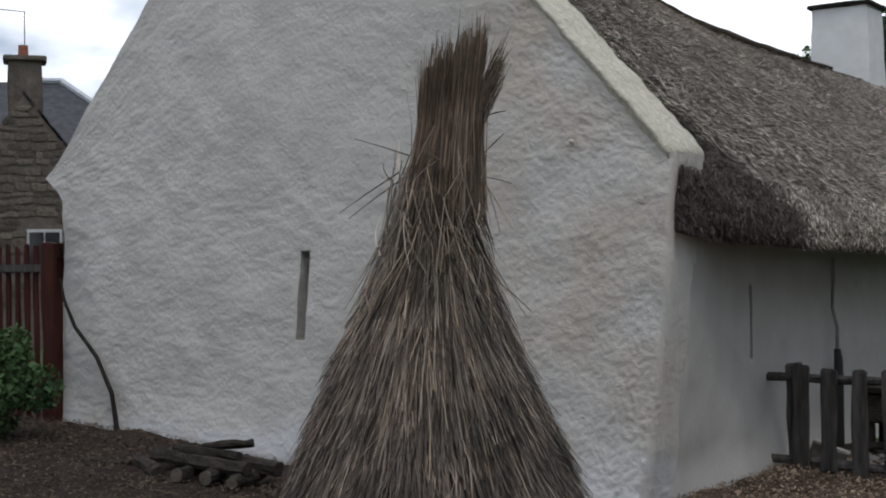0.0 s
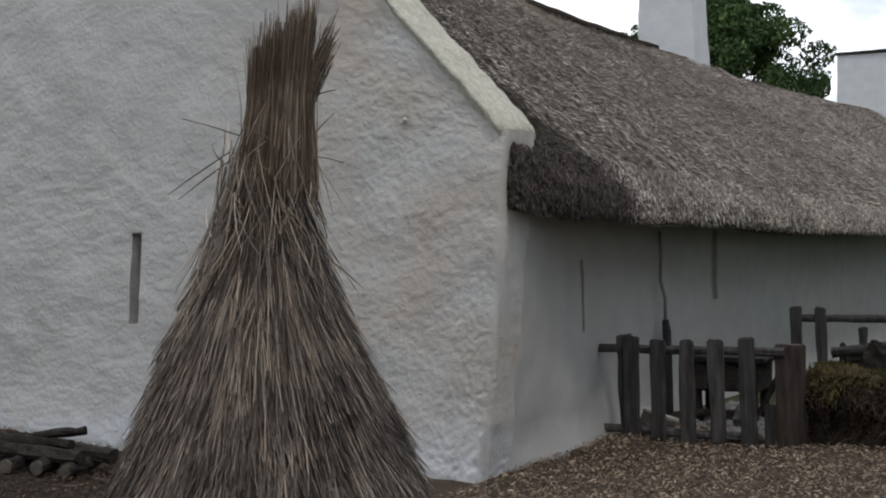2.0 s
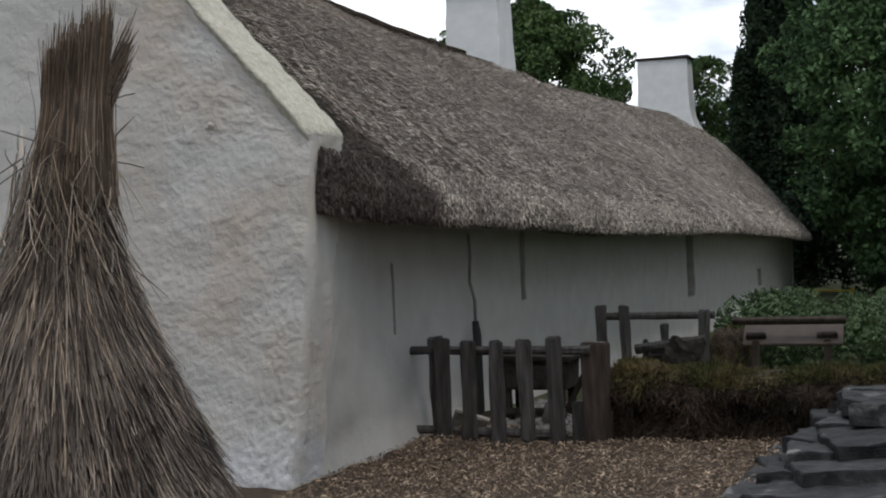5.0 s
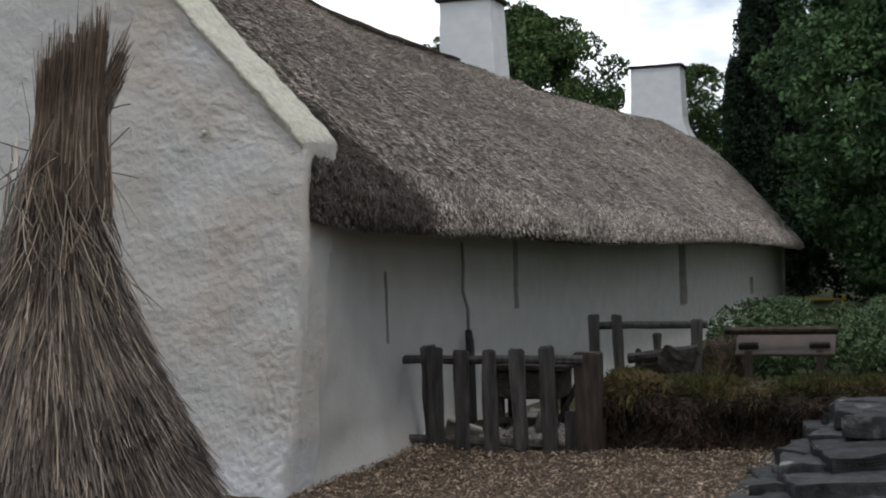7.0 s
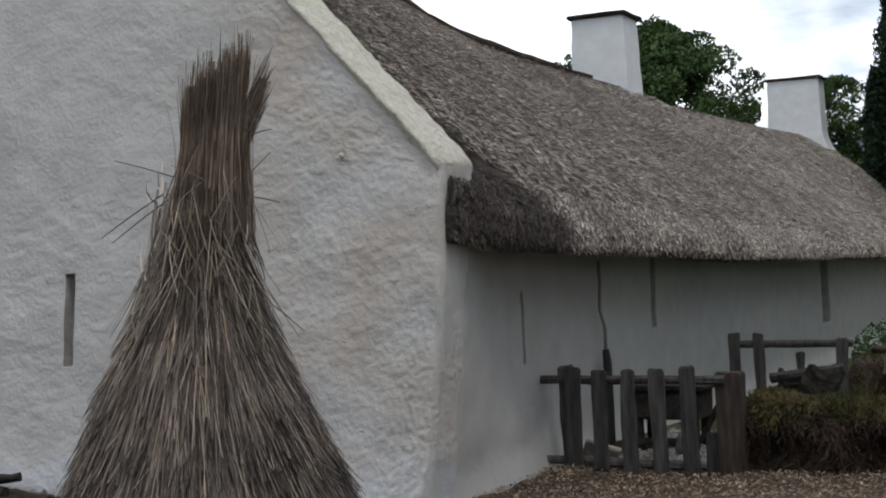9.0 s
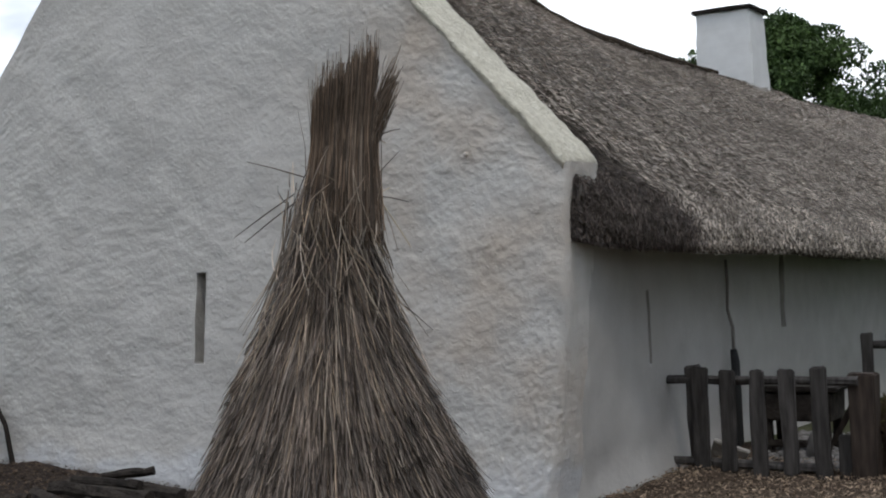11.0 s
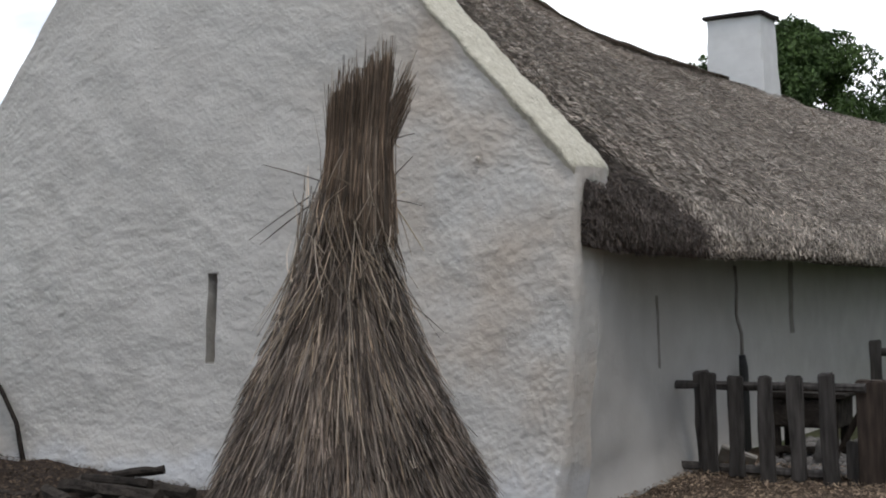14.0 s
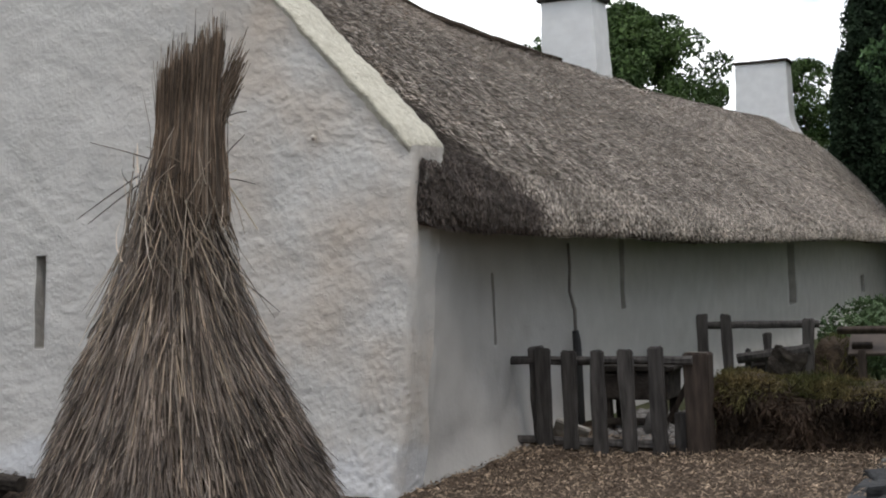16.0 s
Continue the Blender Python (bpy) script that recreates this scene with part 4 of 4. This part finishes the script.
heap = thing("log_heap", "dark heap of old timber by the rail fence", "timber")
for i, (x0, z0, x1, z1, r) in enumerate(((1.1, 0.02, 1.75, 0.06, 0.07), (1.2, 0.1, 1.7, 0.2, 0.06), (1.35, -0.05, 1.85, 0.0, 0.08), (1.05, -0.12, 1.6, -0.1, 0.08))):
    part("timber", tube([(x0, 5.75 + 0.03 * i, z0), ((x0 + x1) / 2, 5.72, (z0 + z1) / 2 + 0.02), (x1, 5.78, z1)], [r, r * 1.1, r * 0.9], 8, i, 0.4), M_LOG, heap)

# information panel, seen from behind
sign = thing("information_panel", "slanted information panel on two dark posts, seen from behind", "sign", (2.68, 5.55, 0))
part("board", rough_box((0.98, 0.04, 0.36), (0, 0.02, 0.30), (-52, 0, -1.5), 0.008), M_PANEL_SHADED, sign, "panel back darkened for its shaded underside")
part("frame", rough_box((1.12, 0.08, 0.055), (-0.03, -0.13, 0.44), (-48, 0, -1.5), 0.01), M_WOOD_BROWN, sign, "dark top edge of the frame")
for dx in (-0.36, 0.34):
    lg = part("leg", rough_box((0.075, 0.075, 1.0), (dx, -0.09, -0.26), bevel=0.008), M_WOOD_BROWN, sign)
    part("bracket", rough_box((0.2, 0.1, 0.05), (dx, -0.06, 0.27), (-52, 0, 0), 0.008), M_WOOD_BROWN, lg)

# ---- turf wall ----


def build_turf_wall():
    us = np.linspace(0, 1, 90)
    prof = [(-0.10, -0.4), (-0.05, -0.2), (0.0, 0.0), (-0.03, 0.12), (0.0, 0.2), (0.06, 0.26), (0.2, 0.285), (0.42, 0.29), (0.6, 0.26), (0.72, 0.18), (0.76, 0.0), (0.8, -0.5)]
    v, tops = [], []
    for u in us:
        x = 1.6 + u * 4.2
        sag = 0.045 * math.sin(u * 17 + 0.8) * max(0, 1 - u * 1.5) + 0.03 * (1 - u) ** 6
        for k, (y, z) in enumerate(prof):
            h = 0.11 * fbm(Vector((x * 2.4, z * 3, k * 0.4)), 4)
            v.append((x, 2.12 + y - h + 0.12 * u, z + (sag + 0.04 * noise.noise(Vector((x * 3, k * 0.5, 0))) if z > 0.1 else 0)))
    k = len(prof)
    idx = np.arange(len(us) * k).reshape(len(us), k)
    f = np.stack([idx[:-1, :-1], idx[1:, :-1], idx[1:, 1:], idx[:-1, 1:]], -1).reshape(-1, 4).tolist()
    f.append([int(q) for q in idx[0]])
    wall = thing("turf_wall", "low turf wall with dry grass on its top and brown growth on its face", "turf wall")
    part_mesh("bank", mesh_from("bank", np.array(v), f, M_TURF, True), wall)
    # face growth
    va = np.array(v).reshape(len(us), k, 3)

    def on_bank(n, k0, k1):
        i = rng.integers(0, len(us) - 1, n)
        j = rng.integers(k0, k1, n)
        a, b = rng.uniform(0, 1, (n, 1)), rng.uniform(0, 1, (n, 1))
        return (va[i, j] * (1 - a) + va[i + 1, j] * a) * (1 - b) + (va[i, j + 1] * (1 - a) + va[i + 1, j + 1] * a) * b

    n = 13000
    r = on_bank(n, 1, 5)
    d = np.stack([rng.normal(0, 0.45, n), -rng.uniform(0.15, 0.6, n), rng.normal(-0.7, 0.5, n)], -1)
    tip = r + unit(d) * rng.uniform(0.03, 0.12, n)[:, None]
    s = unit(np.cross(d, rng.normal(0, 1, (n, 3)))) * rng.uniform(0.003, 0.009, n)[:, None]
    tagged(part_mesh("face_growth", blades("face_growth", r, tip, s, M_HEATH), wall, "brown tangled growth"), kind="stuff")
    n = 26000
    r = on_bank(n, 4, 9)
    tall = np.array([noise.noise(Vector((q[0] * 2.3, q[1] * 3, 1.0))) for q in r])
    d = np.stack([rng.normal(0, 0.45, n), rng.normal(-0.3, 0.45, n), rng.uniform(0.2, 1, n)], -1)
    tip = r + unit(d) * (rng.uniform(0.015, 0.06, n) * (1 + 1.1 * tall))[:, None]
    s = unit(np.cross(d, rng.normal(0, 1, (n, 3)))) * rng.uniform(0.002, 0.005, n)[:, None]
    tagged(part_mesh("top_grass", blades("top_grass", r, tip, s, M_GRASS), wall, "dry yellow-green grass"), kind="stuff")
    # grass that lops over the front edge in uneven tongues
    n = 9000
    r = on_bank(n, 3, 6)
    keep = np.array([noise.noise(Vector((q[0] * 3.1, 4.0, 0.0))) for q in r]) + rng.normal(0, 0.25, n) > (0.26 - r[:, 2]) * 6
    r = r[keep]
    n = len(r)
    d = np.stack([rng.normal(0, 0.3, n), -rng.uniform(0.3, 0.9, n), rng.uniform(-1, 0.1, n)], -1)
    tip = r + unit(d) * rng.uniform(0.04, 0.13, n)[:, None]
    s = unit(np.cross(d, rng.normal(0, 1, (n, 3)))) * rng.uniform(0.002, 0.0045, n)[:, None]
    tagged(part_mesh("hanging_grass", blades("hanging_grass", r, tip, s, M_GRASS), wall, "dry grass lopping over the edge"), kind="stuff")


build_turf_wall()

mound = thing("turf_mound", "grassy turf mound at the end of the rail fence", "mound", (2.0, 5.9, -0.38))
bm = bmesh.new()
bmesh.ops.create_icosphere(bm, subdivisions=4, radius=0.5)
for v in bm.verts:
    v.co *= 1 + 0.3 * fbm(v.co * 3, 3)
    v.co.x, v.co.y, v.co.z = v.co.x * 0.55, v.co.y * 1.3, v.co.z * 1.4
part("bank", bm, M_TURF, mound, smooth=True)
n = 2600
d = unit(rng.normal(0, 1, (n, 3)))
r0 = d * np.array([0.27, 0.65, 0.70])
r1 = r0 + unit(d + rng.normal(0, 0.5, (n, 3)) + np.array([0, 0, 0.7])) * rng.uniform(0.04, 0.1, n)[:, None]
s = unit(np.cross(d, rng.normal(0, 1, (n, 3)))) * 0.006
tagged(part_mesh("grass", blades("grass", r0, r1, s, M_GRASS), mound, "dry yellow-green grass"), kind="stuff")

# ---- dry-stone pile ----
stones = thing("dry_stone_wall", "low dry-stone wall of flat dark grey slabs stepping up", "stone wall")
for i in range(5):
    # each course lies back from the one below it
    x, y, zb = 2.9 + 0.13 * i, -0.95 + 0.42 * i, -0.30 + 0.1 * i
    while y < 2.0:
        w, lx, hh = rng.uniform(0.42, 0.75), rng.uniform(0.6, 1.05), rng.uniform(0.1, 0.135)
        sx = x + rng.uniform(-0.13, 0.14)
        tilt = (rng.uniform(-4, 4), rng.uniform(-6, 4), rng.uniform(-24, 24))
        bm = rough_box((lx, w, hh), (sx + lx / 2, y + w / 2, zb + hh / 2), tilt, 0.008, 0.034, 4, i * 7 + y, freq=5.0)
        part("stone", bm, M_STONE, stones)
        part("stone", rough_box((rng.uniform(0.8, 1.1), w * 0.98, hh), (sx + lx + 0.5, y + w / 2, zb + hh / 2 + rng.uniform(-0.02, 0.02)), (tilt[0], -tilt[1], -tilt[2] * 0.5), 0.008, 0.034, 4, i * 5 - y, freq=5.0), M_STONE, stones)
        y += w * 0.95

# ---- logs and stick by the gable ----


def log(p0, p1, r, seed, label, brown=False):
    g = tagged(part("log", tube([Vector(p0).lerp(Vector(p1), t) + Vector((0, 0, 0.02 * noise.noise(Vector((t * 3, seed, 0))))) for t in np.linspace(0, 1, 7)],
                         [r * (1 + 0.12 * noise.noise(Vector((t * 4, seed, 4)))) for t in np.linspace(0, 1, 7)], 10, seed, 0.35), M_LOG, None, label), label, "log", "log pile")
    if brown:
        q = Vector(p1) - Vector(p0)
        part("cut_end", tube([Vector(p1) - q.normalized() * 0.01, Vector(p1) + q.normalized() * 0.006], [r * 0.93, r * 0.9], 10, seed, 0.3), M_LOG_END, g, "pale grey sawn end")
    return g


log((-4.5, -1.22, -0.09), (-4.14, -1.12, -0.10), 0.032, 1, "thin dark branch lying on the mulch")
log((-4.2, -0.98, -0.09), (-3.72, -1.2, -0.12), 0.06, 9, "grey-barked log lying on the mulch")
log((-3.62, -0.8, -0.12), (-3.50, -1.22, -0.12), 0.056, 2, "short cut log lying on the mulch", True)
log((-3.36, -0.75, -0.12), (-3.25, -1.16, -0.125), 0.058, 3, "short cut log lying on the mulch", True)
log((-3.08, -0.72, -0.13), (-3.00, -1.13, -0.14), 0.052, 4, "short cut log lying on the mulch", True)
log((-3.98, -1.0, -0.03), (-2.98, -0.98, -0.06), 0.055, 5, "long dark rotten log across the pile")
log((-3.95, -0.85, -0.02), (-2.85, -0.78, -0.08), 0.062, 6, "long dark rotten log across the pile")
log((-3.8, -0.95, 0.03), (-3.15, -0.9, 0.01), 0.04, 8, "dark split log on top of the pile")
log((-3.72, -0.72, 0.02), (-3.34, -0.55, 0.06), 0.035, 7, "forked dark branch on top of the pile")
stick = part("leaning_stick", tube([(-5.48, -0.10, -0.06), (-5.56, -0.09, 0.3), (-5.78, -0.08, 0.62), (-6.1, -0.07, 0.9), (-6.28, -0.05, 1.15), (-6.34, -0.04, 1.35)], [0.026, 0.024, 0.022, 0.02, 0.017, 0.012], 7, 2, 0.4), M_LOG, None)
tagged(stick, "bent dark stick leaning against the white gable", "stick")

# ---- red fence and shrub past the gable ----
red = thing("red_picket_fence", "red-brown stained picket fence beside the gable", "fence", (-6.68, 0.12, 0), 8)
part("post", picket(-0.09, 0.1, 0, -0.3, 1.70, 0.12, 0.5, 3), M_RED_WOOD, red)
for i in range(19):
    x = -0.2 - i * 0.125
    part("picket", picket(x - 0.037, x + 0.037, 0.0, -0.05, 1.68 + 0.02 * math.sin(i * 2.4), 0.022, 0, i), M_RED_WOOD, red)
part("rail", rough_box((2.5, 0.04, 0.08), (-1.32, -0.035, 1.45), bevel=0.008), M_WOOD, red, "greyed top rail")
part("rail", rough_box((2.6, 0.05, 0.09), (-1.3, 0.05, 0.25), bevel=0.008), M_RED_WOOD, red)


def leaf_cloud(centres, radii, n, size, flat=0.8):
    """Leaf quads gathered in clumps: centres (m,3), radii (m,3)."""
    m = len(centres)
    pick = rng.integers(0, m, n)
    d = unit(rng.normal(0, 1, (n, 3)))
    r = rng.uniform(0.35, 1, n)[:, None] ** 0.5
    c = centres[pick] + d * radii[pick] * r
    a = unit(rng.normal(0, 1, (n, 3)) + d * 0.5)
    b = unit(np.cross(a, rng.normal(0, 1, (n, 3))))
    ln = rng.uniform(0.6, 1.3, n)[:, None] * size
    return c - a * ln * 0.5, c + a * ln * 0.5, b * ln * 0.32


def tree(name, at, height, crown_z, crown_r, clumps, leaves, leaf, material, label, shape="round", trunk=0.25):
    t = thing(name, label, "tree", at)
    m = clumps
    u = rng.uniform(-1, 1, m)
    ang = rng.uniform(0, 2 * math.pi, m)
    half = (height - crown_z) / 2
    if shape == "round":
        prof = np.sqrt(np.maximum(0.05, 1 - np.abs(u) ** 2.2)) * rng.uniform(0.1, 1.05, m) ** 0.6
        size = rng.uniform(0.12, 0.26, m)[:, None] * crown_r
        radii = np.concatenate([size, size, size * 0.75], 1)
    else:
        prof = np.clip(1.05 - 0.5 * (u + 1) ** 1.3 * 0.8, 0.06, 1) * rng.uniform(0.6, 1.0, m)
        size = rng.uniform(0.14, 0.24, m)[:, None] * crown_r
        radii = np.concatenate([size, size, size * 4.0], 1)
    c = np.stack([np.cos(ang) * prof * crown_r, np.sin(ang) * prof * crown_r, crown_z + half * (1 + u)], -1)
    r0, r1, s = leaf_cloud(c, radii, leaves, leaf)
    tr = tube([(0, 0, -0.6), (0.05, 0, height * 0.25), (0.1, 0.1, height * 0.55), (0.05, 0, height * 0.8)], [trunk * 1.3, trunk, trunk * 0.7, trunk * 0.25], 9, 1, 0.3)
    part("trunk", tr, M_BARK, t, smooth=True)
    for i in range(0, m, max(1, m // 9)):
        b0 = Vector((0.05, 0.05, crown_z + (c[i, 2] - crown_z) * 0.5))
        part("limb", tube([b0, b0.lerp(Vector(c[i]), 0.5) + Vector((0, 0, 0.1)), Vector(c[i])], [trunk * 0.4, trunk * 0.25, trunk * 0.08], 6), M_BARK, t)
    tagged(part_mesh("crown", blades("crown", r0, r1, s, material), t, "leafy crown"), kind="stuff")
    return t


shrub = thing("shrub", "dense dark green leafy shrub in front of the red fence", "shrub", (-5.9, -1.2, 0))
# The unseen left part is added to shade the fence and gable.
shrub_c = np.stack([rng.uniform(-2.2, 0.5, 60), rng.uniform(-0.45, 0.25, 60), rng.uniform(0.0, 1.0, 60)], -1)
shrub_c[:, 2] *= 0.7 + 0.6 * smooth(0.7, -1.0, shrub_c[:, 0])
shrub_c[:, 0] -= 0.2 * shrub_c[:, 2]
r0, r1, s = leaf_cloud(shrub_c, np.full((60, 3), 0.22), 18000, 0.055)
tagged(part_mesh("foliage", blades("foliage", r0, r1, s, M_LEAF_DARK_GREEN), shrub), kind="stuff")
for dx in (-0.3, 0.0, 0.25):
    part("stem", tube([(dx * 0.4, 0, -0.2), (dx, 0.05, 0.6)], [0.02, 0.01], 6), M_BARK, shrub)

# ---- trees ----
tree("tree", (-12.7, 48.5, -1.2), 12.0, 4.0, 4.5, 240, 95000, 0.17, M_LEAF, "broad green deciduous tree behind the cottage roof")
tree("tree", (-6.1, 56.5, -1.2), 10.2, 5.0, 2.0, 150, 22000, 0.12, M_LEAF, "thin green tree behind the far chimney")
tree("tree", (-20.6, 44.5, -1.2), 11.5, 5.0, 3.6, 120, 26000, 0.17, M_LEAF, "green treetop behind the thatched ridge")
tree("cypress_tree", (-1.2, 42.5, -1.2), 17.5, 0.5, 1.75, 260, 100000, 0.15, M_LEAF_DARK, "tall dark columnar cypress beyond the cottage", "column")
tree("cypress_tree", (-2.5, 41.5, -1.2), 8.2, 0.5, 0.9, 60, 26000, 0.13, M_LEAF_DARK, "shorter dark cypress spire beyond the cottage", "column", 0.15)
tree("tree", (4.3, 32.0, -1.2), 14.5, 0.4, 4.2, 420, 150000, 0.15, M_LEAF_DARK_GREEN, "large dark green tree past the end of the cottage")
tree("tree", (9.5, 40.0, -1.2), 14.0, 0.6, 5.2, 120, 40000, 0.2, M_LEAF_DARK, "dark evergreen tree at the garden's edge")
# Added trees, mostly out of view, to cut skylight; the first fills sky gaps.
for i, (x, y, h) in enumerate(((3.2, 46, 13), (13, 26, 13), (15, 18, 12), (15.5, 9, 13), (16, 0, 12), (15, -9, 13), (8, -19, 12), (-2, -22, 13), (-12, -20, 12), (-20, -10, 11))):
    tree("tree", (x, y, -0.6), h, 0.3, 4.6, 80, 7000, 0.5, M_LEAF_DARK_GREEN, "added leafy dark green tree screening the sky round the garden")
hedge = thing("hedge", "dark green hedge closing the far side of the garden", "hedge", (5, 37.5, -1.3))
hc = np.stack([rng.uniform(-9, 14, 120), rng.uniform(-0.8, 0.8, 120), rng.uniform(0.2, 3.6, 120)], -1)
r0, r1, s = leaf_cloud(hc, np.full((120, 3), 0.8), 40000, 0.17)
tagged(part_mesh("foliage", blades("foliage", r0, r1, s, M_LEAF_DARK), hedge), kind="stuff")

# ---- vegetable bed ----
veg = thing("vegetable_plant", "leafy green vegetable plant in the garden bed", "plant", (2.2, 8.0, float(ground_z(2.2, 8.0))), group="vegetable bed")
vc = np.stack([rng.normal(0, 0.22, 9), rng.normal(0, 0.22, 9), rng.uniform(0.15, 0.6, 9)], -1)
r0, r1, s = leaf_cloud(vc, np.full((9, 3), 0.19), 2200, 0.042)
tagged(part_mesh("leaves", blades("leaves", r0, r1, s, M_VEG), veg), kind="stuff")
for k in range(3):
    part("stem", tube([(0, 0, -0.05), tuple(vc[k])], [0.014, 0.008], 5), M_VEG, veg)
for i in range(46):
    x, y = 1.9 + (i % 8) * 0.62 + rng.uniform(-0.2, 0.2), 7.6 + (i // 8) * 1.25 + rng.uniform(-0.25, 0.25)
    copy_thing(veg, pose(x, y, float(ground_z(x, y)), 0, 0, rng.uniform(0, 360)) @ Matrix.Scale(rng.uniform(0.8, 1.25), 4))
bar = thing("yellow_barrier", "yellow painted barrier rail far beyond the garden", "barrier", (1.0, 35.0, -1.25))
part("rail", rough_box((1.3, 0.06, 0.055), (0, 0, 0.17), bevel=0.01), M_YELLOW, bar)
for dx in (-0.55, 0.55):
    part("post", rough_box((0.08, 0.08, 0.3), (dx, 0, 0.12), bevel=0.01), M_YELLOW, bar)

# ---- neighbouring stone house ----
nh = thing("stone_house", "old rubble-stone house with a slate roof and a clay chimney pot", "house", (-17.6, 8.0, 0), 53.2)


def gable_prism(hw, eave, apex, y0, y1):
    bm = bmesh.new()
    pts = [(-hw, -0.5), (hw, -0.5), (hw, eave), (0, apex), (-hw, eave)]
    a = [bm.verts.new((x, y0, z)) for x, z in pts]
    b = [bm.verts.new((x, y1, z)) for x, z in pts]
    bm.faces.new(a)
    bm.faces.new(b[::-1])
    for k in range(5):
        bm.faces.new((a[k], b[k], b[(k + 1) % 5], a[(k + 1) % 5]))
    bmesh.ops.recalc_face_normals(bm, faces=bm.faces[:])
    return bm


part("wall", gable_prism(2.2, 1.9, 4.72, 0, 6), M_MORTAR, nh, "lime mortar between the stones")


def slate_slope(parent, origin, along, down, n_along, n_down, w, h):
    """Slates laid in courses over a slope, sharing one mesh."""
    bm = rough_box((w * 0.97, h * 1.5, 0.02), bevel=0.003)
    me = bpy.data.meshes.new("slate")
    bm.to_mesh(me)
    bm.free()
    me.materials.append(M_SLATE)
    along, down, o = Vector(along).normalized(), Vector(down).normalized(), Vector(origin)
    nrm = along.cross(down).normalized()
    if nrm.z < 0:
        nrm = -nrm
    for j in range(n_down):
        for i in range(n_along):
            c = o + along * (w * (i + 0.5 * (j % 2))) + down * (h * (j + 0.5)) + nrm * (0.03 + 0.012 * ((j * 7 + i * 3) % 3) / 3)
            tilt = (nrm * 1.0 + down * 0.05).normalized()
            yv = tilt.cross(along).normalized()
            m4 = Matrix((along, yv, tilt)).transposed().to_4x4()
            ob = under(new("slate", me), parent)
            ob.matrix_local = Matrix.Translation(c) @ m4


roof = part("roof", gable_prism(2.2, 1.9, 4.72, 0.2, 6.1), M_SLATE, nh, "grey slate roof")
roof.location = (0, 0, 0.03)
ang = math.atan2(2.82, 2.2)
slate_slope(roof, (0.0, 0.1, 4.72), (0, 1, 0), (math.cos(ang), 0, -math.sin(ang)), 14, 11, 0.32, 0.22)
# higher block behind with a hipped slate roof
bm = bmesh.new()
hp = [bm.verts.new(p) for p in ((-4, 5, -0.5), (3.2, 5, -0.5), (3.2, 12, -0.5), (-4, 12, -0.5), (-4, 5, 3.9), (3.2, 5, 3.9), (3.2, 12, 3.9), (-4, 12, 3.9))]
for q in ((0, 1, 5, 4), (1, 2, 6, 5), (2, 3, 7, 6), (3, 0, 4, 7)):
    bm.faces.new([hp[k] for k in q])
part("rear_block", bm, M_MORTAR, nh, "rubble-stone rear block")
bm = bmesh.new()
hp = [bm.verts.new(p) for p in ((-4.2, 4.8, 3.85), (3.4, 4.8, 3.85), (3.4, 12.2, 3.85), (-4.2, 12.2, 3.85), (-2.5, 8.5, 6.05), (0.95, 8.5, 6.05))]
for q in ((0, 1, 5, 4), (1, 2, 5), (2, 3, 4, 5), (3, 0, 4)):
    bm.faces.new([hp[k] for k in q])
part("hip_roof", bm, M_SLATE, nh, "grey hipped slate roof")
part("flashing", tube([(0.1, 8.4, 6.1), (0.95, 8.5, 6.1), (2.2, 6.6, 4.98)], [0.07, 0.09, 0.07], 6), M_LEAD, nh, "pale lead flashing")
st = part("chimney", rough_box((0.64, 0.62, 1.2), (0.03, 0.35, 4.9), bevel=0.03, jitter=0.03, cuts=2), M_RUBBLE, nh, "stone chimney stack")
part("cope", rough_box((0.82, 0.8, 0.1), (0.03, 0.35, 5.46), bevel=0.02), M_RUBBLE, st)
part("pot", tube([(0.0, 0.35, 5.45), (0.0, 0.35, 5.75)], [0.11, 0.095], 10), M_CLAY, st, "red clay pot")
an = part("aerial", tube([(0.03, 0.35, 5.7), (0.03, 0.35, 6.42)], [0.012, 0.010], 5), M_IRON, nh, "thin television aerial")
part("arm", tube([(0.06, 0.35, 6.42), (-0.7, 0.35, 6.47)], [0.010, 0.008], 5), M_IRON, an)
win = part("window", rough_box((0.66, 0.1, 0.8), (0.35, -0.02, 1.70), bevel=0.01), M_WHITE, nh, "white painted window")
part("pane", rough_box((0.27, 0.02, 0.68), (0.2, -0.085, 1.70), bevel=0.0), M_GLASS, win)
part("pane", rough_box((0.27, 0.02, 0.68), (0.5, -0.085, 1.70), bevel=0.0), M_GLASS, win)
# rubble stones of the gable face share a few shapes
shapes = []
for k in range(5):
    bm = rough_box((1, 1, 1), bevel=0.12, jitter=0.12, cuts=1, seed=k * 3.3)
    me = bpy.data.meshes.new("stone")
    bm.to_mesh(me)
    bm.free()
    me.materials.append(M_RUBBLE)
    shapes.append(me)
z = 0.6
while z < 4.55:
    h = rng.uniform(0.11, 0.19)
    hw = 2.15 if z < 1.9 else 2.15 * (4.62 - z) / 2.72
    x = -hw
    while x < hw - 0.12:
        w = min(rng.uniform(0.1, 0.36), hw - x)
        if not (-0.02 < x + w / 2 < 0.72 and 1.2 < z + h / 2 < 2.3):
            ob = under(new("stone", shapes[int(rng.integers(0, 5))]), nh)
            ob.matrix_local = pose(x + w / 2, 0.02, z + h / 2 + rng.uniform(-0.03, 0.03), 0, rng.uniform(-9, 9), 0) @ Matrix.Diagonal((w - 0.02, 0.1, (h - 0.02) * rng.uniform(0.8, 1.1), 1))
        x += w
    z += h
